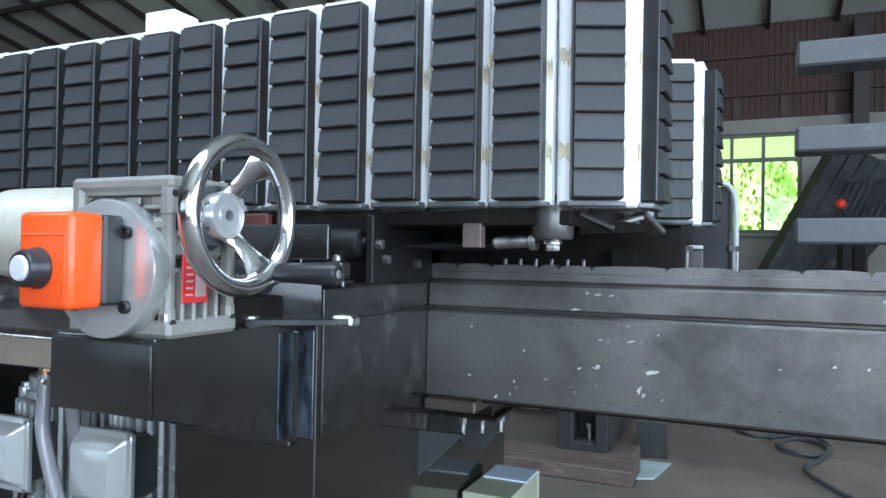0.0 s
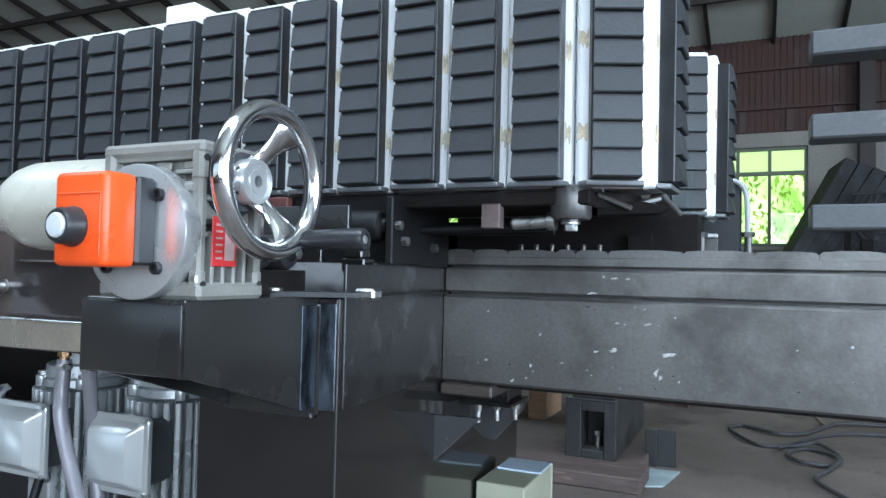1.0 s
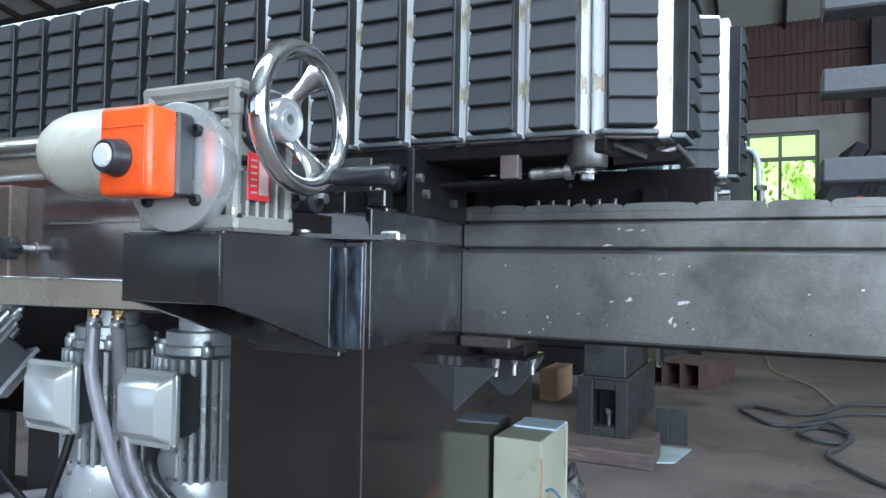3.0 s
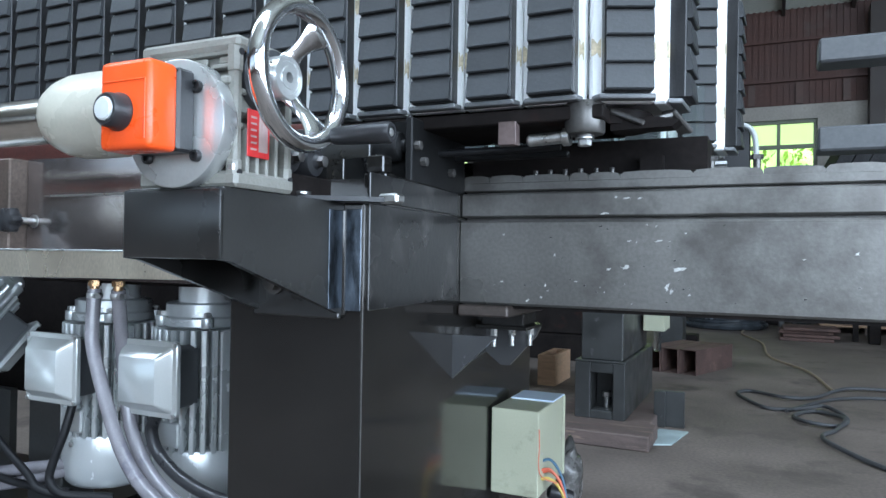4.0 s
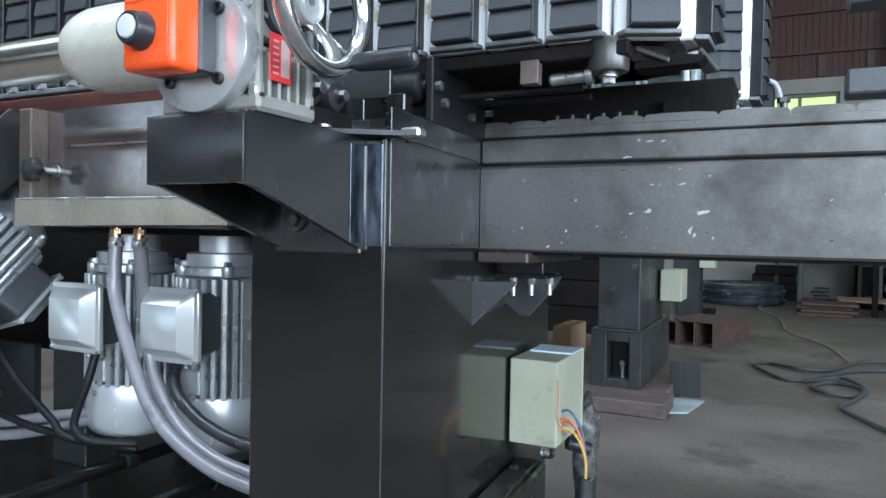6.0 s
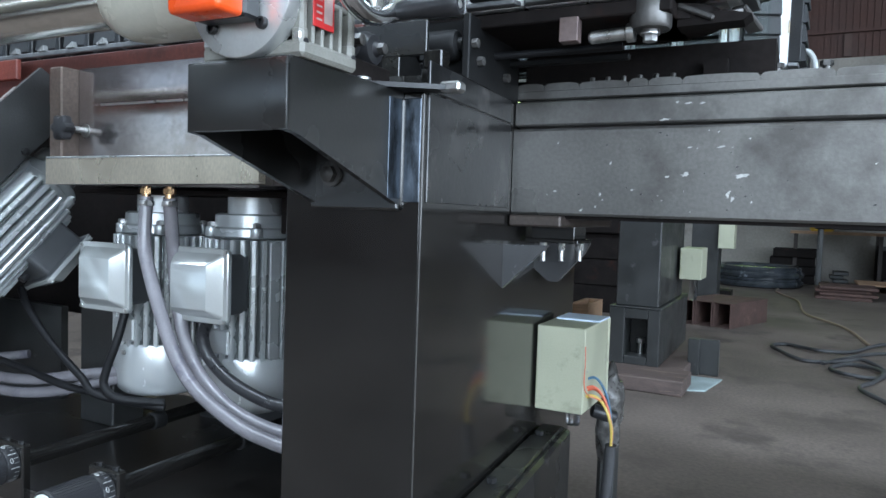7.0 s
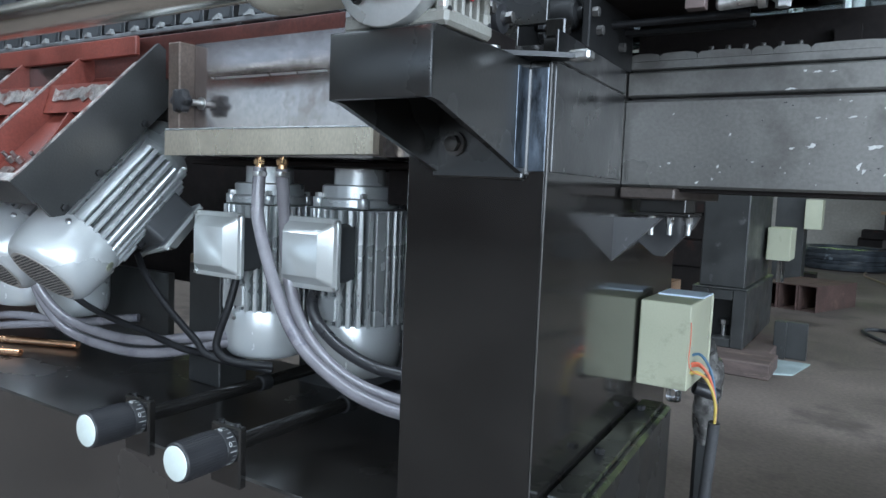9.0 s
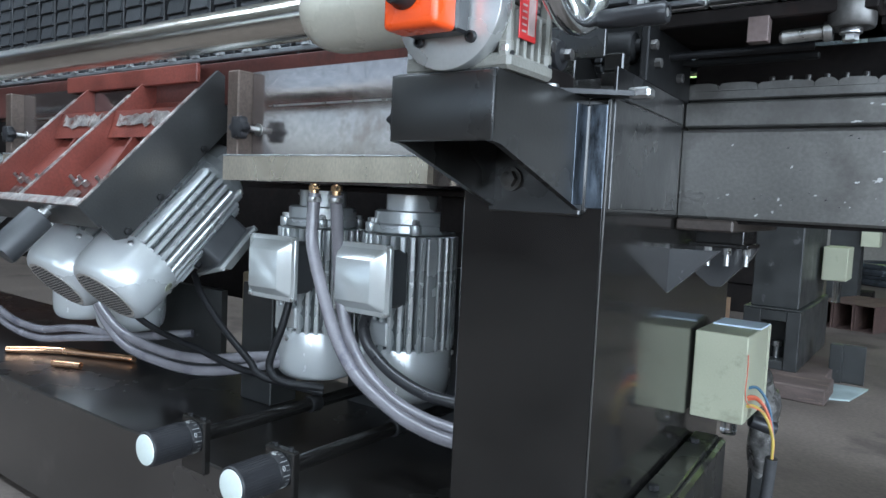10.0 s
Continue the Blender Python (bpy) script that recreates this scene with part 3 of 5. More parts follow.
for x, y in ((-0.47, 1.16), (-0.445, 1.19), (-0.418, 1.215)):
    bm = bmesh.new()
    cyl(bm, (x, y, 0.768), (x, y, 0.8025), 0.005, 12)
    cyl(bm, (x, y, 0.788), (x, y, 0.8018), 0.007, 6)
    part("levelling_bolt", bm, BOLT, sup)

# ---------------------------------------------------------------- bracket with reduction gearbox
bracket = thing("gearbox_bracket", "glossy black folded steel bracket bolted to the column", "bracket")
bm = bmesh.new()
box(bm, (-0.641, 0.482, 0.927), (-0.506, 0.490, 0.999), 0.004, 2)
box(bm, (-0.6395, 0.488, 0.992), (-0.5075, 0.712, 1.0012), 0.001)
part("front_plate", bm, SATIN_BLACK, bracket)
for x in (-0.641, -0.514):
    bm = bmesh.new()
    prism(bm, [(0.4835, 0.999), (0.4835, 0.927), (0.500, 0.925), (0.706, 0.856), (0.706, 0.999)], "x", x, x + 0.008)
    part("side_cheek", bm, SATIN_BLACK, bracket)
part("wall_plate", B(((-0.642, 0.697, 0.852), (-0.5065, 0.7055, 0.985)), bevel=0.002), SATIN_BLACK, bracket)
part("cheek_weld", B(((-0.5062, 0.672, 0.866), (-0.5048, 0.702, 0.99)), bevel=0.0006), WELD, bracket, "ground weld under thin black paint")
part("weld_bead", T([(-0.5055, 0.7065, 0.856 + 0.0026 * k) for k in range(53)], 0.0034, 8, 0, 0.12), BLACK_PAINT, bracket, "black painted weld bead")
part("weld_bead", T([(-0.637 + 0.0026 * k, 0.7058, 0.853) for k in range(50)], 0.0032, 8, 0, 0.12), BLACK_PAINT, bracket, "black painted weld bead")
for x, z in ((-0.606, 0.896), (-0.606, 0.955), (-0.545, 0.955)):
    bm = bmesh.new()
    cyl(bm, (x, 0.6965, z), (x, 0.692, z), 0.016, 24)
    hexbolt(bm, (x, 0.692, z), (0, -1, 0), 0.0115, 0.009)
    part("mounting_bolt", bm, DARK_STEEL, bracket)

gear = thing("worm_gearbox", "grey cast aluminium worm gearbox with cooling ribs and red nameplate", "gearbox")
bm = bmesh.new()
box(bm, (-0.622, 0.51, 1.012), (-0.532, 0.583, 1.148), 0.006)
box(bm, (-0.54, 0.512, 1.076), (-0.511, 0.582, 1.146), 0.005)
part("housing", bm, GEAR_PAINT, gear)
for z0, z1 in ((1.001, 1.018), (1.142, 1.156)):
    part("mounting_foot", B(((-0.634, 0.495, z0), (-0.498, 0.591, z1)), bevel=0.004), GEAR_PAINT, gear)
for x in (-0.634, -0.5135):
    d = 0.0012 if x > -0.6 else -0.0012
    for y in (0.4964, 0.579):
        bm = bmesh.new()
        box(bm, (x - d, y, 1.0025), (x + 0.014 - d, y + 0.0106, 1.1545), 0.003)
        box(bm, (x - d - 0.0005, y - 0.0012, 1.116), (x + 0.0152 - d, y + 0.012, 1.156), 0.004)
        box(bm, (x - d - 0.0005, y - 0.0012, 1.0015), (x + 0.0152 - d, y + 0.012, 1.032), 0.004)
        part("corner_rib", bm, GEAR_PAINT, gear)
for y in (0.5017, 0.5843):
    for z in (1.139, 1.016):
        part("lug_hole", C((-0.5, y, z), (-0.4988, y, z), 0.0036, 16), BLACK_PLASTIC, gear)
for z in (1.062, 1.098):
    part("cross_rib", B(((-0.533, 0.508, z), (-0.504, 0.581, z + 0.006)), bevel=0.0015), GEAR_PAINT, gear)
for k in range(4):
    part("cooling_rib", B(((-0.533, 0.5135 + 0.0155 * k, 1.004), (-0.5005, 0.5185 + 0.0155 * k, 1.064)), bevel=0.0016), GEAR_PAINT, gear)
for k, z in enumerate((1.098, 1.112, 1.124)):
    part("web_rib", B(((-0.545 + 0.004 * k, 0.4985, z), (-0.514, 0.511, z + 0.004)), bevel=0.001), GEAR_PAINT, gear)
part("top_rib", B(((-0.62, 0.4995, 1.138), (-0.515, 0.511, 1.143)), bevel=0.001), GEAR_PAINT, gear)
bm = bmesh.new()
for k in range(3):
    box(bm, (-0.60 + 0.036 * k, 0.5, 1.128), (-0.58 + 0.036 * k, 0.5035, 1.136), 0.0015)
box(bm, (-0.53, 0.494, 1.105), (-0.508, 0.503, 1.114), 0.002)
part("boss", bm, GEAR_PAINT, gear)
bm = bmesh.new()
lathe(bm, (-0.51, 0.545, 1.12), (-0.47, 0.545, 1.12), [(0.036, 0), (0.036, 0.008), (0.03, 0.012), (0.03, 0.02), (0.012, 0.022), (0.012, 0.03)], 32)
part("worm_shaft_cover", bm, GREY_PLASTIC, gear)
nameplate = part("nameplate", B(((-0.4995, 0.511, 1.034), (-0.4978, 0.546, 1.083)), bevel=0.0006), LABEL_RED, gear, "red nameplate with illegible print")
part("plate_field", B(((-0.4978, 0.528, 1.04), (-0.4972, 0.542, 1.078))), LABEL_GREY, nameplate)
bm = bmesh.new()
for k in range(6):
    z = 1.041 + 0.0066 * k
    box(bm, (-0.4978, 0.5155, z), (-0.4973, 0.5245, z + 0.002))
box(bm, (-0.4971, 0.532, 1.062), (-0.4967, 0.538, 1.07))
part("print_bars", bm, LABEL_GREY, nameplate)
for x in (-0.627, -0.506):
    bm = bmesh.new()
    hexbolt(bm, (x, 0.5, 1.0185), (0, 0, 1), 0.006, 0.006)
    part("foot_bolt", bm, BOLT, gear)
# output flange
flange = part("output_flange", C((-0.567, 0.5, 1.066), (-0.567, 0.4785, 1.066), 0.0665, 64, 0.002), FLANGE_STEEL, gear, "machined round steel output flange")
for dx, dz in ((0.033, 0.035), (0.033, -0.035), (-0.033, -0.035), (-0.033, 0.035)):
    bm = bmesh.new()
    p = Vector((-0.567 + dx, 0.4786, 1.066 + dz))
    lathe(bm, p, p + Vector((0, -0.008, 0)), [(0.0062, 0), (0.0062, 0.0045), (0.0055, 0.0055), (0.0035, 0.0055), (0.0033, 0.002), (0.001, 0.002)], 20)
    part("cap_screw", bm, BLACK_BOLT, flange)

# push-button station on the flange
station = thing("push_button_station", "orange and black push-button box with a pale round button", "push-button box")
part("back_shell", B(((-0.604, 0.4555, 1.033), (-0.537, 0.4782, 1.116)), bevel=0.003), BLACK_PLASTIC, station, "black plastic back shell")
bm = bmesh.new()
box(bm, (-0.604, 0.420, 1.031), (-0.537, 0.456, 1.117), 0.006, 3)
lid = part("cover", bm, ORANGE, station, "orange plastic cover")
bm = bmesh.new()
for lo, hi in (((-0.598, 0.4192, 1.096), (-0.543, 0.4203, 1.0975)), ((-0.5435, 0.4192, 1.04), (-0.542, 0.4203, 1.0975))):
    box(bm, lo, hi, 0.0004)
part("raised_edge", bm, ORANGE, lid)
bm = bmesh.new()
bc = Vector((-0.576, 0.4203, 1.067))
lathe(bm, bc, bc + Vector((0, -0.03, 0)), [(0.0185, 0), (0.0185, 0.003), (0.0165, 0.006), (0.0165, 0.014), (0.0145, 0.0175), (0.012, 0.0175), (0.0115, 0.013)], 36)
part("button_collar", bm, BLACK_PLASTIC, station, "black plastic button collar")
bm = bmesh.new()
lathe(bm, bc + Vector((0, -0.012, 0)), bc + Vector((0, -0.03, 0)), [(0.0112, 0), (0.0112, 0.0065), (0.0098, 0.008), (0.004, 0.0084)], 32)
part("button", bm, BUTTON_CAP, station, "pale grey round button")
for x, z in ((-0.6, 1.036), (-0.541, 1.036), (-0.541, 1.112)):
    part("cover_screw", C((x, 0.4552, z), (x, 0.4562, z), 0.002, 10), BLACK_BOLT, station)

# handwheel: plane across x
wheel = thing("handwheel", "polished chrome handwheel with three spokes and a black grip", "handwheel")
WC = Vector((-0.466, 0.545, 1.12))
RIM_OUT, RIM_R = 0.010, 0.0708
bm = bmesh.new()
N, M_ = 72, 18
ring = []
for i in range(N):
    a = 2 * math.pi * i / N
    ring.append([bm.verts.new(WC + Vector((RIM_OUT + 0.0105 * math.sin(b), (RIM_R + 0.0095 * math.cos(b)) * math.cos(a), (RIM_R + 0.0095 * math.cos(b)) * math.sin(a)))) for b in [2 * math.pi * j / M_ for j in range(M_)]])
for i in range(N):
    for j in range(M_):
        bm.faces.new((ring[i][j], ring[(i + 1) % N][j], ring[(i + 1) % N][(j + 1) % M_], ring[i][(j + 1) % M_]))
part("rim", bm, CHROME, wheel)
bm = bmesh.new()
lathe(bm, WC + Vector((-0.03, 0, 0)), WC, [(0.02, 0), (0.023, 0.006), (0.0235, 0.021), (0.0225, 0.0235), (0.018, 0.024), (0.0172, 0.0225), (0.0125, 0.0225), (0.0118, 0.024), (0.0058, 0.024), (0.0052, 0.016), (0.001, 0.016)], 40)
part("hub", bm, FLANGE_STEEL, wheel)
for deg in (58, -62, 178):
    a = radians(deg)
    u, v = Vector((0, math.cos(a), math.sin(a))), Vector((0, -math.sin(a), math.cos(a)))
    bm = bmesh.new()
    rows = []
    for k in range(13):
        t = k / 12
        r = 0.015 + 0.051 * t
        w = 0.0165 - 0.0075 * math.sin(math.pi * min(t * 1.15, 1)) + 0.003 * t
        c = WC + u * r + v * (0.004 * math.sin(math.pi * t)) + Vector((-0.016 + (0.014 + RIM_OUT) * t * t * (3 - 2 * t), 0, 0))
        rows.append([bm.verts.new(c + v * (w * math.cos(b)) + Vector((0.0055 * math.sin(b), 0, 0))) for b in [2 * math.pi * j / 12 for j in range(12)]])
    for p, q in zip(rows, rows[1:]):
        for j in range(12):
            bm.faces.new((p[j], p[(j + 1) % 12], q[(j + 1) % 12], q[j]))
    part("spoke", bm, CHROME, wheel)
HP = WC + Vector((0.008, 0.046, -0.056))
bm = bmesh.new()
lathe(bm, HP, HP + Vector((0.1, 0, 0)), [(0.006, -0.012), (0.006, 0.004), (0.009, 0.005), (0.009, 0.009), (0.006, 0.011)], 20)
part("grip_stud", bm, CHROME, wheel)
bm = bmesh.new()
lathe(bm, HP + Vector((0.011, 0, 0)), HP + Vector((0.1, 0, 0)), [(0.0085, 0), (0.0098, 0.004), (0.0108, 0.03), (0.0118, 0.062), (0.0118, 0.07), (0.010, 0.0735), (0.0065, 0.074), (0.006, 0.072), (0.001, 0.072)], 28)
grip = part("grip", bm, BLACK_PLASTIC, wheel, "black plastic grip")
part("grip_screw", C(HP + Vector((0.0825, 0, 0)), HP + Vector((0.0845, 0, 0)), 0.0045, 12, 0.0006), BOLT, grip)

# cream end cover and long bright tube on the worm's axis
drum = thing("drive_tube", "long bright steel tube with a cream-painted round end cover", "drive tube")
DY, DZ = 0.555, 1.102
bm = bmesh.new()
lathe(bm, (-0.625, DY, DZ), (-0.9, DY, DZ), [(0.04, 0), (0.052, 0.004), (0.053, 0.14), (0.0525, 0.17), (0.049, 0.188), (0.043, 0.203), (0.034, 0.212), (0.0295, 0.214)], 48)
part("end_cover", bm, CREAM_PAINT, drum, "cream-painted round end cover")
part("tube", C((-0.84, DY, DZ), (-5.2, DY, DZ), 0.0295, 40), TUBE_STEEL, drum)

# clamp lever lying on the bracket, post and small cylinders behind the gearbox
lever = thing("clamp_lever", "flat bright steel clamp lever on the bracket", "clamp lever")
bm = bmesh.new()
prism(bm, [(-0.565, 0.655), (-0.54, 0.645), (-0.47, 0.69), (-0.448, 0.706), (-0.444, 0.722), (-0.46, 0.728), (-0.50, 0.715), (-0.555, 0.68)], "z", 1.0005, 1.0065)
part("flat_bar", bm, BLACK_BOLT, lever)
part("end_tab", B(((-0.458, 0.708, 0.9985), (-0.43, 0.73, 1.0115)), bevel=0.003), BOLT, lever)
part("washer", C((-0.535, 0.655, 1.0065), (-0.535, 0.655, 1.011), 0.011, 20, 0.001), BOLT, lever)

post = thing("guide_post", "dark grey steel guide block with bolts on the column", "guide block")
part("block", B(((-0.535, 0.80, 1.0), (-0.499, 0.83, 1.05)), ((-0.532, 0.80, 1.05), (-0.503, 0.825, 1.075)), bevel=0.002), BLACK_PAINT, post)
part("upper_plate", B(((-0.694, 0.83, 1.077), (-0.544, 0.838, 1.126)), ((-0.62, 0.832, 1.0), (-0.59, 0.837, 1.08)), bevel=0.001), SATIN_BLACK, post)
part("rear_plate", B(((-0.508, 0.872, 1.04), (-0.496, 1.075, 1.142)), ((-0.69, 0.9, 1.045), (-0.51, 0.91, 1.142)), bevel=0.002), MATTE_BLACK, post)
for y in (0.64, 0.69):
    bm = bmesh.new()
    lathe(bm, (-0.60, y, 1.052), (-0.50, y, 1.052), [(0.018, 0), (0.023, 0.01), (0.023, 0.05), (0.018, 0.06), (0.01, 0.062), (0.006, 0.068)], 24)
    part("damper", bm, BLACK_PLASTIC, post)
part("damper_bed", B(((-0.61, 0.605, 1.0), (-0.535, 0.72, 1.032)), bevel=0.002), SHADE_METAL, post)
for p, w in (((-0.534, 0.64, 1.052), (1, 0, 0)), ((-0.534, 0.69, 1.052), (1, 0, 0)), ((-0.496, 0.906, 1.078), (1, 0, 0)), ((-0.496, 1.008, 1.072), (1, 0, 0)), ((-0.496, 0.885, 1.1), (1, 0, 0))):
    bm = bmesh.new()
    hexbolt(bm, p, w, 0.0075, 0.009)
    part("bolt", bm, DARK_STEEL, post)

roller = thing("drive_roller", "glossy black drive roller with chain sprockets behind the handwheel", "roller")
bm = bmesh.new()
lathe(bm, (-0.6, 0.885, 1.1), (-0.44, 0.885, 1.1), [(0.012, 0), (0.012, 0.012), (0.022, 0.016), (0.023, 0.04), (0.023, 0.075), (0.02, 0.08), (0.011, 0.083), (0.011, 0.09)], 32)
part("drum", bm, MATTE_BLACK, roller)
for x in (-0.575,):
    bm = bmesh.new()
    for k in range(9):
        box(bm, (x, -0.006, 0.006), (x + 0.012, 0.006, 0.021), 0.002, 1, pose(0, 0.885, 1.078, 40 * k, 0, 0))
    cyl(bm, (x - 0.004, 0.885, 1.078), (x + 0.016, 0.885, 1.078), 0.011, 16, 0.002)
    part("sprocket", bm, BLACK_BOLT, roller)
bm = bmesh.new()
hexbolt(bm, (-0.556, 0.885, 1.078), (0.3, -1, 0), 0.007, 0.03)
part("bolt", bm, BOLT, roller)

# ---------------------------------------------------------------- pad conveyor
PY0, PZ0, PZ1, PITCH = 0.88, 1.153, 1.462, 0.0922


def make_pad():
    """Pad with its front at y = 0 facing -y, centred on x = 0, bottom at z = 0."""
    pad = thing("conveyor_pad", "black ribbed rubber conveyor pad on a white steel plate", "conveyor pad", "pads of the conveyor chain")
    h = PZ1 - PZ0
    bm = bmesh.new()
    box(bm, (-0.0452, 0.0315, 0.0), (0.0452, 0.052, h + 0.012), 0.003)
    part("plate", bm, PAD_PLATE, pad, "white-painted steel plate with yellow stains")
    bm = bmesh.new()
    prism(bm, [(-0.036, 0.012), (0.040, 0.012), (0.0445, 0.0315), (-0.0445, 0.0315)], "z", 0.0, 0.007)
    bmesh.ops.bevel(bm, geom=list(bm.edges), offset=0.0015, segments=1, affect="EDGES")
    part("bottom_lip", bm, LIP_GREY, pad, "grey steel lip under the rubber")
    for x in (-0.0438, 0.0408):
        part("side_flange", B(((x, 0.0515, 0.02), (x + 0.003, 0.086, h - 0.015)), bevel=0.001), PAD_PLATE, pad)
    for z in (h * 0.36, h * 0.8):
        part("hinge_pin", C((0.0455, 0.06, z - 0.013), (0.0455, 0.06, z + 0.013), 0.0042, 12, 0.001), BOLT, pad, "bright chain hinge pin")
    part("rubber_back", B(((-0.0305, 0.009, 0.009), (0.0365, 0.033, h - 0.002)), bevel=0.002), RUBBER_SIDE, pad)
    r = random.Random(21)
    for zc in (0.27, 0.62):
        for x0, x1 in ((-0.0447, -0.0315), (0.0375, 0.0447)):
            zz = h * zc + r.uniform(-0.012, 0.012)
            lo, hi = [r.uniform(0.005, 0.016) for _ in range(6)], [r.uniform(0.005, 0.018) for _ in range(6)]
            xs = [x0 + (x1 - x0) * q / 5 for q in range(6)]
            bm = bmesh.new()
            prism(bm, [(xs[q], zz - lo[q]) for q in range(6)] + [(xs[q], zz + hi[q]) for q in (5, 4, 3, 2, 1, 0)], "y", 0.0311, 0.033)
            part("glue_stain", bm, GLUE, pad, "yellow-brown glue stain")
    n = 8
    s = (h - 0.014) / n
    bm = bmesh.new()
    prism(bm, [(0.012, 0.0), (0.012, s - 0.003), (0.0045, s - 0.0045), (0.0, 0.0018), (0.0016, 0.0)], "x", -0.029, 0.035)
    data = bpy.data.meshes.new("rubber_rib")
    bm.to_mesh(data)
    bm.free()
    data.materials.append(RUBBER)
    for k in range(n):
        ob = new("rubber_rib", data)
        ob.parent = pad
        ob.location = (0, 0, 0.0105 + s * k)
    return pad


pad0 = make_pad()
rng = random.Random(8)


LINK_R = 0.084


def pad_places(joint, cx, y_front, x_min, back):
    """Chain of pads: straight up to the joint, then link by link round the wheel at cx, and a stretch of the back run."""
    out, x = [], joint - PITCH / 2
    while x > x_min:
        out.append((x, y_front, 0.0))
        x -= PITCH
    yc = y_front + 0.05

    def on_path(s):
        if s < 0:
            return cx + s, yc, 0
        a = s / LINK_R
        if a < math.pi:
            return cx + LINK_R * math.sin(a), yc + LINK_R - LINK_R * math.cos(a), 1
        return cx - (s - math.pi * LINK_R), yc + 2 * LINK_R, 2

    s = joint - cx
    for k in range(3 + back):
        x0, y0, _ = on_path(s)
        e = s
        while math.hypot(on_path(e)[0] - x0, on_path(e)[1] - y0) < PITCH:
            e += 0.0005
        x1, y1, _ = on_path(e)
        a = math.atan2(y1 - y0, x1 - x0)
        out.append(((x0 + x1) / 2 + 0.05 * math.sin(a), (y0 + y1) / 2 - 0.05 * math.cos(a), math.degrees(a)))
        s = e
    return out


END_C = (-0.229, PY0 + 0.05 + LINK_R)
REAR_C = (-0.18, 1.365 + 0.05 + LINK_R)
for k, (x, y, a) in enumerate(pad_places(-0.2465, END_C[0], PY0, -4.1, 4) + pad_places(-0.199, REAR_C[0], 1.365, -0.75, 1)):
    m = pose(x, y, PZ0 + rng.uniform(-0.0015, 0.0015), rng.uniform(-0.4, 0.4), 0, a + rng.uniform(-0.5, 0.5))
    if k == 0:
        pad0.matrix_basis = m
    else:
        copy_thing(pad0, m)

guide = thing("pad_conveyor", "dark steel chain conveyor carrying the rubber pads", "conveyor")
# Core and bottom plate carry the conveyor's shade in their colour.
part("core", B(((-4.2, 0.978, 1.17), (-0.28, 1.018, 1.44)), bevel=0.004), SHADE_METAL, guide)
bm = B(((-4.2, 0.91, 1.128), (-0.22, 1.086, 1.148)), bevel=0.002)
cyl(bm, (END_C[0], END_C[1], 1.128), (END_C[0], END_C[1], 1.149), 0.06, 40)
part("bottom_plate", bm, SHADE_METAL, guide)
part("chain_wheel", C((END_C[0], END_C[1], 1.17), (END_C[0], END_C[1], 1.42), 0.045, 40, 0.004), DARK_STEEL, guide, "dark steel chain wheel")
bm = bmesh.new()
lathe(bm, (-0.251, 0.934, 1.155), (-0.251, 0.934, 1.05), [(0.0275, 0), (0.0285, 0.002), (0.0285, 0.041), (0.0265, 0.045), (0.0135, 0.0455), (0.0135, 0.05)], 36)
part("roller_stud", bm, DARK_STEEL, guide, "dark turned steel roller stud")
bm = bmesh.new()
cyl(bm, (-0.251, 0.934, 1.1055), (-0.251, 0.934, 1.1035), 0.0135, 24)
cyl(bm, (-0.251, 0.934, 1.1035), (-0.251, 0.934, 1.094), 0.0098, 6, 0.0008)
part("stud_nut", bm, BOLT, guide, "bright nut")
bm = bmesh.new()
lathe(bm, (-0.205, 1.43, 1.16), (-0.205, 1.43, 1.05), [(0.028, 0), (0.028, 0.026), (0.02, 0.03), (0.02, 0.046)], 28)
part("rear_roller_stud", bm, DARK_STEEL, guide, "dark turned steel roller stud")
for k, (x, a) in enumerate(((-0.196, 24), (-0.165, -16), (-0.135, 30))):
    bm = bmesh.new()
    box(bm, (-0.026, -0.012, -0.004), (0.026, 0.012, 0.004), 0.002, 1, pose(x, 0.965 + 0.028 * k, 1.136, 0, a, 30 * k))
    part("chain_link", bm, DARK_STEEL, guide, "worn steel chain link")
part("clamp_block", B(((-0.372, 0.905, 1.097), (-0.345, 0.925, 1.131)), bevel=0.001), material("pale_brown_block", (0.13, 0.095, 0.088), 0.5, 0.2, 0.25, 30), guide)
bm = bmesh.new()
lathe(bm, (-0.335, 0.93, 1.105), (-0.27, 0.93, 1.108), [(0.006, 0), (0.009, 0.004), (0.009, 0.052), (0.013, 0.054), (0.013, 0.064)], 20)
part("adjusting_screw", bm, BOLT, guide)
bm = bmesh.new()
prism(bm, [(-0.22, 1.118), (-0.135, 1.12), (-0.125, 1.128), (-0.16, 1.136), (-0.22, 1.132)], "y", 0.96, 1.0)
part("chain_guide", bm, SHADE_METAL, guide)
for x in (-0.19, -0.10, -0.03):
    bm = bmesh.new()
    cyl(bm, (x, 1.2, 1.06), (x, 1.2, 1.1), 0.006, 12)
    cyl(bm, (x, 1.2, 1.1), (x, 1.2, 1.108), 0.010, 6)
    part("stud", bm, DARK_STEEL, guide)
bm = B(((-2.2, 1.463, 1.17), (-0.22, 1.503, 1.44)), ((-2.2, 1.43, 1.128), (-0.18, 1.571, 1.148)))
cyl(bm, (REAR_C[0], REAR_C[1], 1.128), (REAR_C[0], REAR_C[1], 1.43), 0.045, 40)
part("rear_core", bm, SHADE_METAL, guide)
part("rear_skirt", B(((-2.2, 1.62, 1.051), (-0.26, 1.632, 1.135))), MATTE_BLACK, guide)
